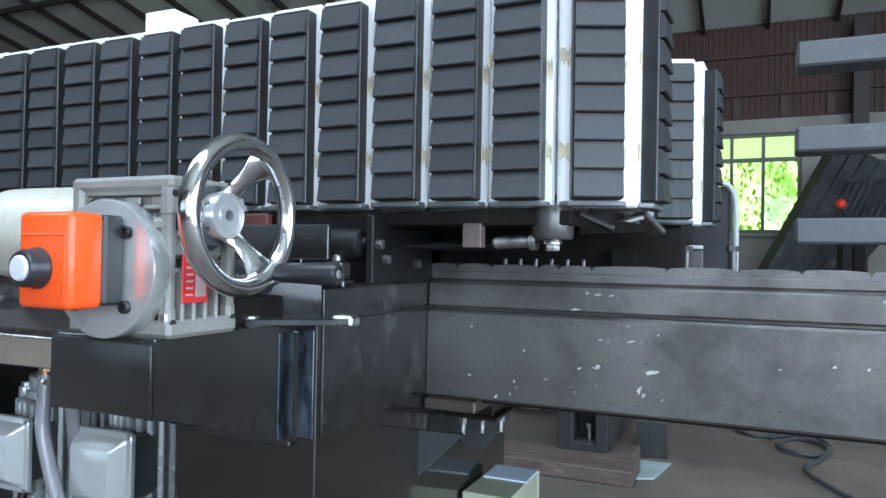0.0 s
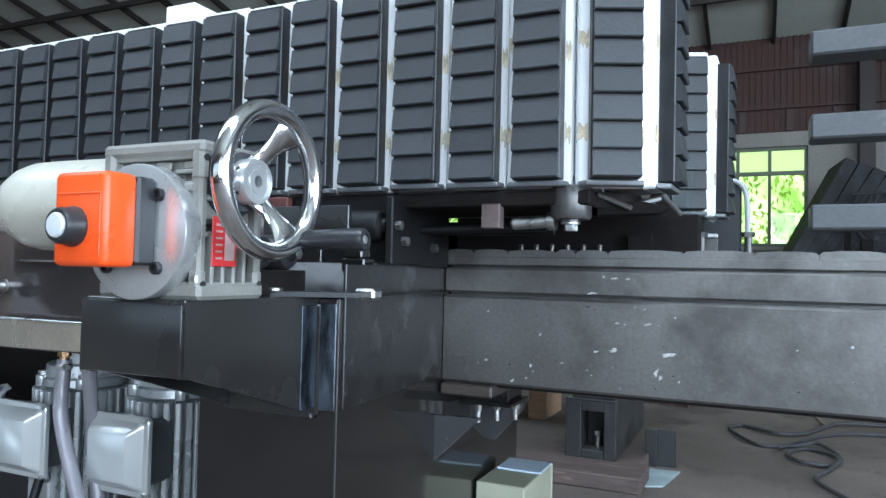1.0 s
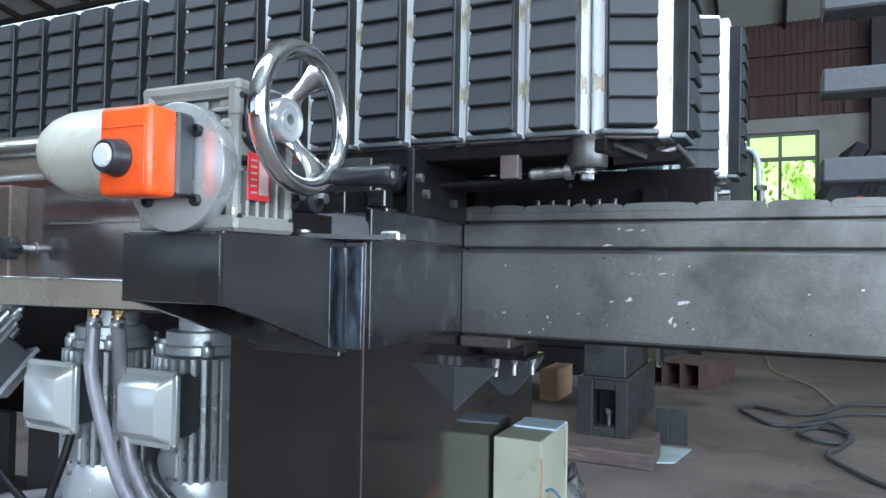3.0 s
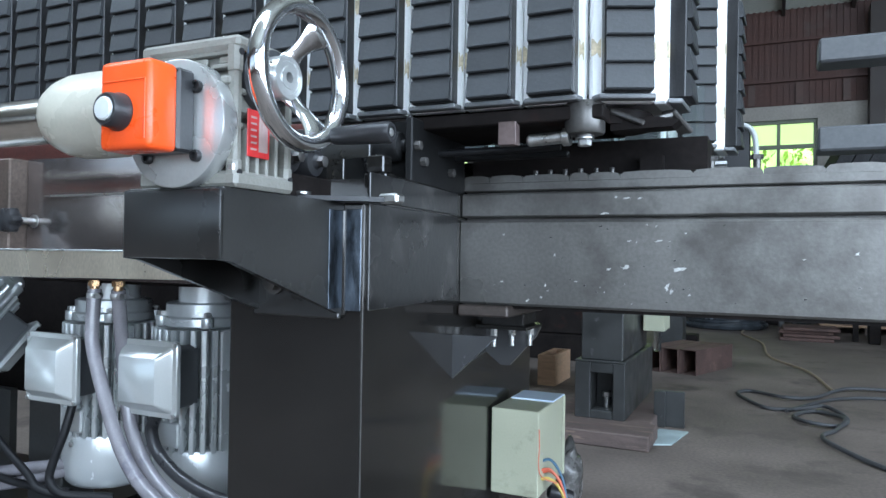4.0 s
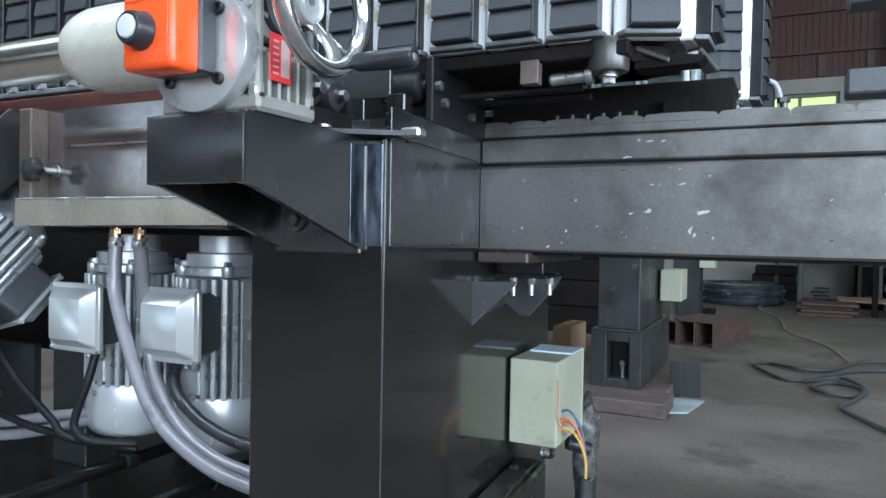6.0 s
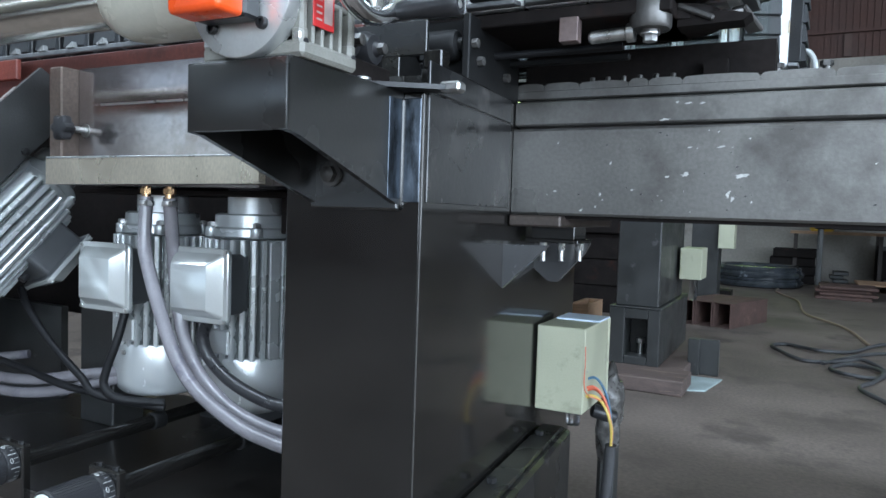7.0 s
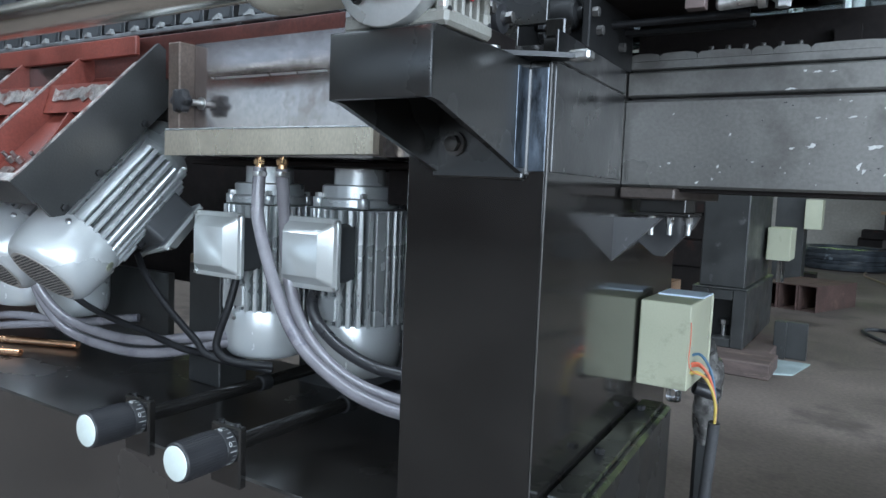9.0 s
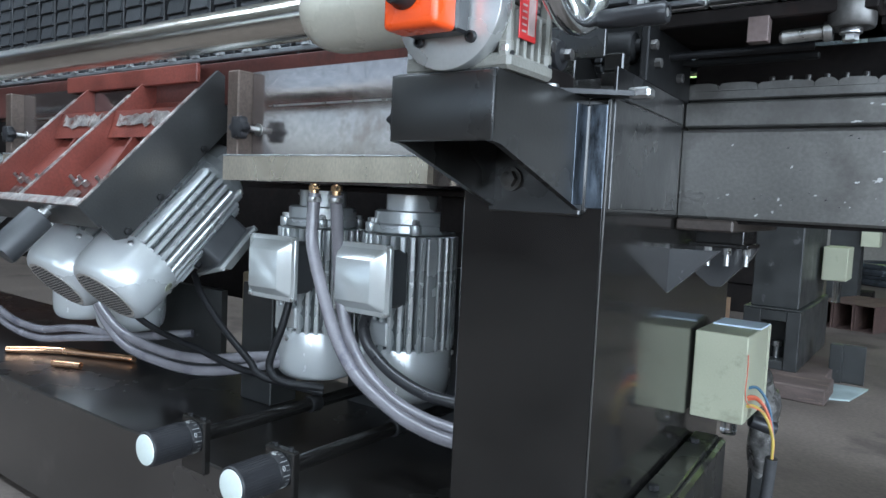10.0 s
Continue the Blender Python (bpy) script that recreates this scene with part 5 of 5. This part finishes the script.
for k in range(2):
    d = 0.03 * k
    run("coolant_hose", [(-2.14, 0.93, 0.62), (-2.09, 0.91, 0.55 + d * 0.3), (-2.01, 0.9, 0.48 + d * 0.7), (-1.9, 0.9, 0.425 + d), (-1.72, 0.9, 0.41 + d), (-1.56, 0.9, 0.42 + d), (-1.4, 0.92, 0.455 + d * 0.8), (-1.25, 1.0, 0.5), (-1.1, 1.12, 0.53)], 0.0125, HOSE, "milky coolant hose looping over the tank", "hose", "coolant hoses", seg=14)
    run("coolant_hose", [(-3.1, 0.95, 0.5), (-2.9, 0.95, 0.40 + d), (-2.72, 0.95, 0.352 + d), (-2.5, 0.95, 0.345 + d), (-2.3, 0.97, 0.375 + d), (-2.1, 1.04, 0.4), (-1.95, 1.14, 0.42)], 0.0125, HOSE, "milky coolant hose looping over the tank", "hose", "coolant hoses", seg=14)
run("power_cable", [(-1.043, 0.92, 0.645), (-1.047, 0.905, 0.612), (-1.04, 0.897, 0.594), (-1.018, 0.892, 0.566), (-0.966, 0.892, 0.531), (-0.9, 0.9, 0.505), (-0.838, 0.915, 0.495), (-0.7, 0.97, 0.485)], 0.0115, CORRUGATED, "black corrugated cable conduit", "cable", "power cables", seg=12, steps=22, ribs=0.035)
run("power_cable", [(-1.278, 0.92, 0.64), (-1.281, 0.9, 0.57), (-1.297, 0.888, 0.51), (-1.3, 0.885, 0.475), (-1.265, 0.89, 0.453), (-1.2, 0.95, 0.44)], 0.0085, CABLE, "black power cable below a motor", "cable", "power cables")
run("power_cable", [(-1.6, 0.9, 0.65), (-1.55, 0.885, 0.61), (-1.47, 0.88, 0.55), (-1.365, 0.88, 0.485), (-1.31, 0.88, 0.455), (-1.2, 0.95, 0.43)], 0.008, CABLE, "black power cable below a motor", "cable", "power cables")
run("power_cable", [(-1.85, 0.88, 0.53), (-1.76, 0.88, 0.505), (-1.65, 0.88, 0.488), (-1.55, 0.885, 0.475), (-1.42, 0.89, 0.455), (-1.3, 0.93, 0.44)], 0.008, CABLE, "black power cable below a motor", "cable", "power cables")
run("copper_pipe", [(-2.5, 0.85, 0.322), (-2.4, 0.94, 0.323), (-2.3, 0.99, 0.322), (-2.13, 1.06, 0.322)], 0.012, COPPER, "bright copper pipe lying on the base tank", "pipe")
run("copper_offcut", [(-2.24, 0.87, 0.321), (-2.2, 0.89, 0.321), (-2.16, 0.91, 0.321)], 0.011, COPPER, "short bright copper pipe offcut on the base tank", "pipe offcut")
for k, (y, z) in enumerate(((1.17, 0.80), (1.19, 0.83), (1.21, 0.79))):
    run("blue_tube", [(-1.53 + 0.02 * k, y, z + 0.06), (-1.47 + 0.02 * k, y, z), (-1.42, y, z - 0.07)], 0.007, WIRE_BLUE if k == 1 else STEEL, "thin blue-grey air tube behind the motors", "air tube", "air tubes")

# ---------------------------------------------------------------- junction box on the column
jb = thing("junction_box", "pale green enamelled junction box on the column", "junction box")
BX0, BX1, BYF, BYB, BZ0, BZ1 = -0.506, -0.409, 1.25, 1.44, 0.469, 0.636
part("case", B(((BX0, BYF, BZ0), (BX1, BYB - 0.012, BZ1)), bevel=0.002), BOX_PAINT, jb)
part("lid_gap", B(((BX0 + 0.003, BYB - 0.0125, BZ0 + 0.003), (BX1 - 0.003, BYB - 0.008, BZ1 - 0.003))), BLACK_PLASTIC, jb)
part("lid", B(((BX0 - 0.002, BYB - 0.008, BZ0 - 0.002), (BX1 + 0.002, BYB, BZ1 + 0.002)), bevel=0.002), BOX_PAINT, jb)
part("film", B(((BX0 + 0.006, BYF + 0.1, BZ1), (BX1 + 0.001, BYB - 0.004, BZ1 + 0.0035)), bevel=0.001), BLUE_FILM, jb, "pale blue protective film on top")
bm = bmesh.new()
cyl(bm, (-0.45, 1.33, BZ0), (-0.45, 1.33, BZ0 - 0.014), 0.02, 6, 0.001)
cyl(bm, (-0.45, 1.33, BZ0 - 0.014), (-0.45, 1.33, BZ0 - 0.045), 0.015, 20, 0.003)
part("gland", bm, CLEAR_PLASTIC, jb, "clear plastic cable gland")
bm = bmesh.new()
cyl(bm, (-0.415, 1.345, BZ0 - 0.012), (-0.372, 1.37, BZ0 - 0.028), 0.014, 18, 0.004)
part("grommet", bm, BLACK_PLASTIC, jb, "black rubber grommet")
for y in (1.275, 1.41):
    part("case_screw", C((BX1, y, 0.55), (BX1 + 0.001, y, 0.55), 0.0025, 8), BOLT, jb)
WS = Vector((BX1 + 0.001, 1.27, 0.505))
for mat, dy, dz, nm in ((WIRE_BLUE, 0.012, 0.028, "blue"), (WIRE_RED, 0.004, 0.012, "red"), (WIRE_RED, 0.012, 0.006, "red"), (WIRE_YELLOW, 0.0, -0.004, "yellow"), (WIRE_YELLOW, 0.01, -0.008, "yellow")):
    run("wire", [WS + Vector((-0.006, dy, dz)), WS + Vector((0.014, dy + 0.008, dz + 0.002)), WS + Vector((0.034, dy + 0.014, dz * 0.6 - 0.02)), WS + Vector((0.046, 0.02 + dy * 0.5, -0.062)), WS + Vector((0.047, 0.022 + dy * 0.3, -0.105))], 0.0027, mat, nm + " wire leaving the junction box", "wire", "junction box wires", seg=8)
# Red line on the case edge stands in for a reflection there.
run("wire", [(BX1 + 0.0015, BYF - 0.001, 0.603), (BX1 + 0.0025, BYF - 0.0015, 0.57), (BX1 + 0.0015, BYF - 0.001, 0.53), (BX1 + 0.006, BYF + 0.012, 0.508), (BX1 + 0.03, BYF + 0.03, 0.495)], 0.001, WIRE_RED, "thin red line on the junction box edge standing for a reflection", "wire", "junction box wires", seg=8)
run("sheathed_cable", [WS + Vector((0.046, 0.024, -0.098)), WS + Vector((0.042, 0.03, -0.16)), WS + Vector((0.034, 0.036, -0.28)), WS + Vector((0.03, 0.05, -0.42)), WS + Vector((0.04, 0.12, -0.498)), WS + Vector((0.1, 0.4, -0.494))], 0.011, CABLE_DUSTY, "black sheathed cable hanging from the junction box to the floor", "cable")
wrapb = thing("wrapped_bundle", "plastic-wrapped bundle behind the junction box", "wrapped bundle")
bm = bmesh.new()
bmesh.ops.create_icosphere(bm, subdivisions=4, radius=1, matrix=Matrix.Translation((-0.43, 1.56, 0.40)) @ Matrix.Diagonal((0.03, 0.045, 0.13, 1)))
for v in bm.verts:
    v.co += (v.co - Vector((-0.43, 1.56, 0.40))) * 0.4 * noise.noise(v.co * 22)
part("wrapping", bm, FILM, wrapb)
bm = bmesh.new()
box(bm, (-0.45, 1.54, 0.0), (-0.41, 1.6, 0.46), 0.01)
part("core", bm, GREY_PAINT, wrapb)

# ---------------------------------------------------------------- next machine and clutter on the floor
def far_pedestal(x, y):
    p = thing("machine_pedestal", "dark grey steel pedestal of the next machine on timber", "machine pedestal", "pedestals of the next machine")
    part("post", B(((x - 0.235, y, 0.385), (x - 0.012, y + 0.8, 0.95)), bevel=0.006), GREY_PAINT, p)
    for lo, hi in (((x - 0.265, y - 0.022, 0.3755), (x + 0.006, y + 0.95, 0.385)), ((x - 0.06, y - 0.02, 0.0755), (x + 0.004, y + 0.95, 0.375)), ((x - 0.263, y - 0.02, 0.0755), (x - 0.18, y + 0.95, 0.375)),
                   ((x - 0.1795, y - 0.018, 0.32), (x - 0.0605, y + 0.1, 0.3745)), ((x - 0.1795, y - 0.018, 0.0755), (x - 0.0605, y + 0.1, 0.12)), ((x - 0.1795, y + 0.14, 0.0755), (x - 0.0605, y + 0.16, 0.33))):
        part("foot_plate", B((lo, hi), bevel=0.004), GREY_PAINT, p)
    bm = bmesh.new()
    cyl(bm, (x - 0.11, y + 0.08, 0.12), (x - 0.11, y + 0.08, 0.18), 0.014, 12)
    cyl(bm, (x - 0.11, y + 0.08, 0.18), (x - 0.11, y + 0.08, 0.205), 0.024, 6)
    part("anchor_bolt", bm, BOLT, p)
    return p


far_pedestal(-0.69, 3.72)
solid("timber_block", B(((-1.35, 3.43, 0.0), (-0.52, 3.72, 0.075)), ((-1.1, 3.73, 0.0), (-0.56, 4.3, 0.069)), bevel=0.006), TIMBER, "old red-brown timber packing under the pedestal", "timber block")
solid("channel_offcut", B(((-0.58, 3.99, 0.0), (-0.52, 4.02, 0.2)), ((-0.58, 4.02, 0.0), (-0.42, 4.05, 0.2)), bevel=0.004), GREY_PAINT, "dark steel channel offcut standing on the floor", "steel offcut")
fb = thing("far_junction_box", "pale green junction box on the next machine", "junction box")
part("case", B(((-0.683, 4.25, 0.505), (-0.56, 4.5, 0.69)), bevel=0.004), BOX_PAINT, fb)
part("gland", C((-0.61, 4.33, 0.505), (-0.61, 4.33, 0.38), 0.022, 12), CLEAR_PLASTIC, fb)
fb2 = thing("far_junction_box", "pale green junction box further back on the next machine", "junction box")
part("case", B(((-0.75, 7.0, 0.6), (-0.61, 7.25, 0.87)), bevel=0.004), BOX_PAINT, fb2)
part("post", B(((-1.0, 7.1, 0.0), (-0.752, 7.4, 1.0)), bevel=0.004), GREY_PAINT, fb2)
far = thing("next_machine_bed", "dark grey bed of the next machine in the workshop", "machine bed")
part("bed", B(((-5.5, 3.9, 0.95), (-0.6, 4.5, 1.1)), bevel=0.006), GREY_PAINT, far)
part("pedestal", B(((-4.2, 3.9, 0.0), (-3.9, 4.4, 0.95))), GREY_PAINT, far)
crate = thing("wooden_crate", "small pale wooden crate behind the column", "crate")
for lo, hi in (((-1.53, 4.9, 0.0), (-1.40, 4.93, 0.22)), ((-1.53, 5.3, 0.0), (-1.40, 5.33, 0.22)), ((-1.43, 4.93, 0.0), (-1.40, 5.3, 0.22)), ((-1.53, 4.93, 0.0), (-1.50, 5.3, 0.22))):
    part("board", B((lo, hi)), PALE_WOOD, crate)

for k in range(3):
    t = thing("box_tube", "rusty square steel tube offcut on the floor", "steel tube", "rusty tubes")
    bm = bmesh.new()
    w, s = 0.004, 0.14
    for lo, hi in (((0, 0, 0), (s, 0.7, w)), ((0, 0, 0.2 - w), (s, 0.7, 0.2)), ((0, 0, w), (w, 0.7, 0.2 - w)), ((s - w, 0, w), (s, 0.7, 0.2 - w))):
        box(bm, lo, hi)
    part("wall", bm, RUST, t)
    t.matrix_basis = pose(-0.945 + 0.145 * k, 6.02 - 0.03 * k, 0, 0, 0, -20)
solid("steel_block", B(((-0.94, 7.8, 0.0), (-0.68, 8.05, 0.13)), bevel=0.004), SHADE_METAL, "dark steel block on the floor", "steel block")
bm = bmesh.new()
prism(bm, [(-0.585, 3.55), (-0.44, 3.62), (-0.39, 3.93), (-0.54, 3.92)], "z", 0.001, 0.009)
solid("glass_offcut", bm, GLASS_SCRAP, "flat glass offcut lying on the floor", "glass offcut")

# cable lying in loops
cl = [(0.9, 5.9), (0.55, 5.75), (0.42, 5.62), (0.28, 5.3), (0.1, 5.15), (-0.1, 5.35), (-0.19, 5.25), (-0.15, 5.0), (0.0, 4.78), (0.18, 4.85), (0.32, 4.95), (0.42, 4.7), (0.36, 4.45), (0.2, 4.42), (0.14, 4.62), (0.26, 4.82), (0.4, 4.62), (0.34, 4.35), (0.26, 4.15), (0.3, 3.9), (0.5, 3.6), (0.8, 3.45), (1.2, 3.3)]
run("floor_cable", [(x, y, 0.014 + 0.012 * (k % 3 == 1)) for k, (x, y) in enumerate(cl)], 0.012, CABLE_DUSTY, "dusty black cable lying in loops on the floor", "cable", seg=10)
run("floor_cable", [(0.1, 4.75, 0.014), (0.4, 5.3, 0.014), (0.75, 5.5, 0.014), (1.3, 5.4, 0.014)], 0.011, CABLE_DUSTY, "dusty black cable lying on the floor", "cable", seg=10)
run("extension_lead", [(0.42, 5.7, 0.008), (0.3, 6.6, 0.008), (0.02, 7.4, 0.008), (-0.06, 8.6, 0.008), (-0.3, 9.6, 0.008), (-0.2, 10.6, 0.008)], 0.012, material("tan_cord", (0.24, 0.18, 0.13), 0.7), "thin tan cord trailing over the floor", "cord", seg=8)

# wrapped coil and dark stock far back
coil = thing("wrapped_coil", "coil of pipe in shiny plastic wrap on the floor", "coil")
for k in range(4):
    bm = bmesh.new()
    pts = []
    for i in range(40):
        a = 2 * math.pi * i / 40
        pts.append((-0.56 + (0.52 - 0.03 * (k % 2)) * math.cos(a), 10.45 + (0.52 - 0.03 * (k % 2)) * math.sin(a), 0.05 + 0.062 * k))
    tube(bm, pts + pts[:1], 0.05, 8, 2)
    part("turn", bm, WRAP, coil)
for name, lo, hi, mat, label in (("stock_pile", (-0.45, 11.2, 0), (0.2, 11.75, 0.5), SHADE_METAL, "dark steel stock on the floor"), ("stock_pile", (0.32, 11.0, 0), (0.55, 11.3, 0.22), GREY_PAINT, "dark painted steel part on the floor"),
                                 ("stock_pile", (0.12, 9.1, 0), (0.75, 9.6, 0.16), RUST, "rusty steel stock on the floor"), ("stock_pile", (1.3, 8.6, 0), (1.9, 9.4, 0.3), GREY_PAINT, "dark painted machine part on the floor"),
                                 ("steel_stand", (-2.6, 6.2, 0), (-1.35, 7.2, 0.95), SHADE_METAL, "dark machine part standing far back"), ("timber_stack", (1.2, 11.0, 0), (2.6, 11.6, 0.4), TIMBER, "stack of old timber by the wall")):
    lo, hi = Vector(lo), Vector(hi)
    pile = thing(name, label, "steel stock" if "timber" not in name else "timber stack")
    n = 4
    for k in range(n):
        a = lo.z + (hi.z - lo.z) * k / n
        part("slab", B(((lo.x + 0.04 * (k % 2), lo.y + 0.03 * (k % 3), a), (hi.x - 0.06 * ((k + 1) % 2), hi.y, a + (hi.z - lo.z) / n - 0.004)), bevel=0.008), mat, pile)
bed2 = thing("machine_bed", "dark machine bed standing by the far wall", "machine bed")
part("body", B(((0.95, 11.35, 0.12), (3.2, 11.85, 0.52)), bevel=0.01), SHADE_METAL, bed2)
for x in (1.0, 2.0, 3.1):
    part("leg", B(((x, 11.4, 0.0), (x + 0.08, 11.8, 0.12)), bevel=0.004), GREY_PAINT, bed2)
part("rail", B(((0.95, 11.4, 0.521), (3.2, 11.5, 0.58)), bevel=0.005), GREY_PAINT, bed2)
pallet = thing("timber_pallet", "pale timber pallet lying on the floor near the far wall", "pallet")
for k in range(6):
    part("board", B(((0.62, 10.3 + 0.13 * k, 0.09), (1.7, 10.4 + 0.13 * k, 0.115)), bevel=0.003), PALE_WOOD, pallet)
for x in (0.66, 1.12, 1.58):
    part("runner", B(((x, 10.3, 0.0), (x + 0.09, 11.05, 0.0895)), bevel=0.003), TIMBER, pallet)
table = thing("work_table", "pale work table far back in the workshop", "table")
part("top", B(((-0.2, 11.2, 0.72), (1.0, 11.8, 0.76))), PALE_WOOD, table)
for x in (-0.15, 0.9):
    for y in (11.25, 11.7):
        part("leg", B(((x, y, 0), (x + 0.05, y + 0.05, 0.72))), RAFTER, table)
solid("yellow_tool_box", B(((0.05, 11.3, 0.76), (0.35, 11.55, 0.95)), bevel=0.02), YELLOW_PAINT, "yellow tool box on the work table", "tool box")

# leaning panels and tools beyond the bed
lean = thing("leaning_panels", "stack of dark grey panels leaning on a dark block", "panels")
for k in range(7):
    bm = bmesh.new()
    box(bm, (-0.075, -0.5, 0), (0.075, 0.5, 1.86 - 0.05 * k), 0.006, 1, pose(0.12 + 0.15 * k, 10.2 + 0.04 * k, 0.87, 0, 27 + 1.5 * k, 6 - 2 * k))
    part("panel", bm, PANEL_PAINT, lean)
part("stand_top", B(((0.1, 9.8, 0.80), (2.2, 10.9, 0.86)), bevel=0.01), SHADE_METAL, lean)
for x in (0.14, 1.1, 2.1):
    for y in (9.85, 10.8):
        part("stand_leg", B(((x, y, 0.0), (x + 0.05, y + 0.05, 0.80)), bevel=0.004), GREY_PAINT, lean)
rods = thing("lattice_panel", "slatted dark steel lattice leaning beside the panels", "lattice")
for k in range(9):
    part("slat", C((0.86 + 0.07 * k, 9.45, 1.6), (1.06 + 0.07 * k, 9.5, 2.1), 0.014, 8), PANEL_PAINT, rods)
for dz in (0.03, 0.47):
    part("cross_bar", C((0.8 + 0.4 * dz, 9.46, 1.6 + dz), (1.5 + 0.4 * dz, 9.46, 1.6 + dz), 0.014, 8), PANEL_PAINT, rods)
for x in (0.9, 1.4):
    part("post", B(((x, 9.4, 0.0), (x + 0.06, 9.46, 1.63)), bevel=0.004), SHADE_METAL, rods)
ball = thing("red_knob_lever", "machine lever with a red ball knob beyond the beam", "lever")
bm = bmesh.new()
bmesh.ops.create_uvsphere(bm, u_segments=20, v_segments=12, radius=0.06, matrix=Matrix.Translation((0.91, 9.2, 1.78)))
part("ball", bm, RED_CAP, ball, "red ball knob")
part("stem", C((0.91, 9.2, 1.73), (1.1, 9.25, 1.5), 0.02, 10), BLACK_BOLT, ball)
part("pillar", B(((1.04, 9.2, 0.0), (1.16, 9.3, 1.52)), bevel=0.01), SHADE_METAL, ball)
hood2 = thing("rounded_guard", "dark guard panel with a pale rounded tubular rim", "guard")
part("panel", B(((-0.36, 1.905, 1.052), (-0.055, 1.915, 1.275)), bevel=0.004), BLACK_PLASTIC, hood2)
part("rim", T([(-0.36, 1.9, 1.285), (-0.14, 1.9, 1.288), (-0.075, 1.9, 1.282), (-0.047, 1.9, 1.255), (-0.041, 1.9, 1.18), (-0.041, 1.9, 1.05)], 0.007, 12, 6), GUARD_GREY, hood2)
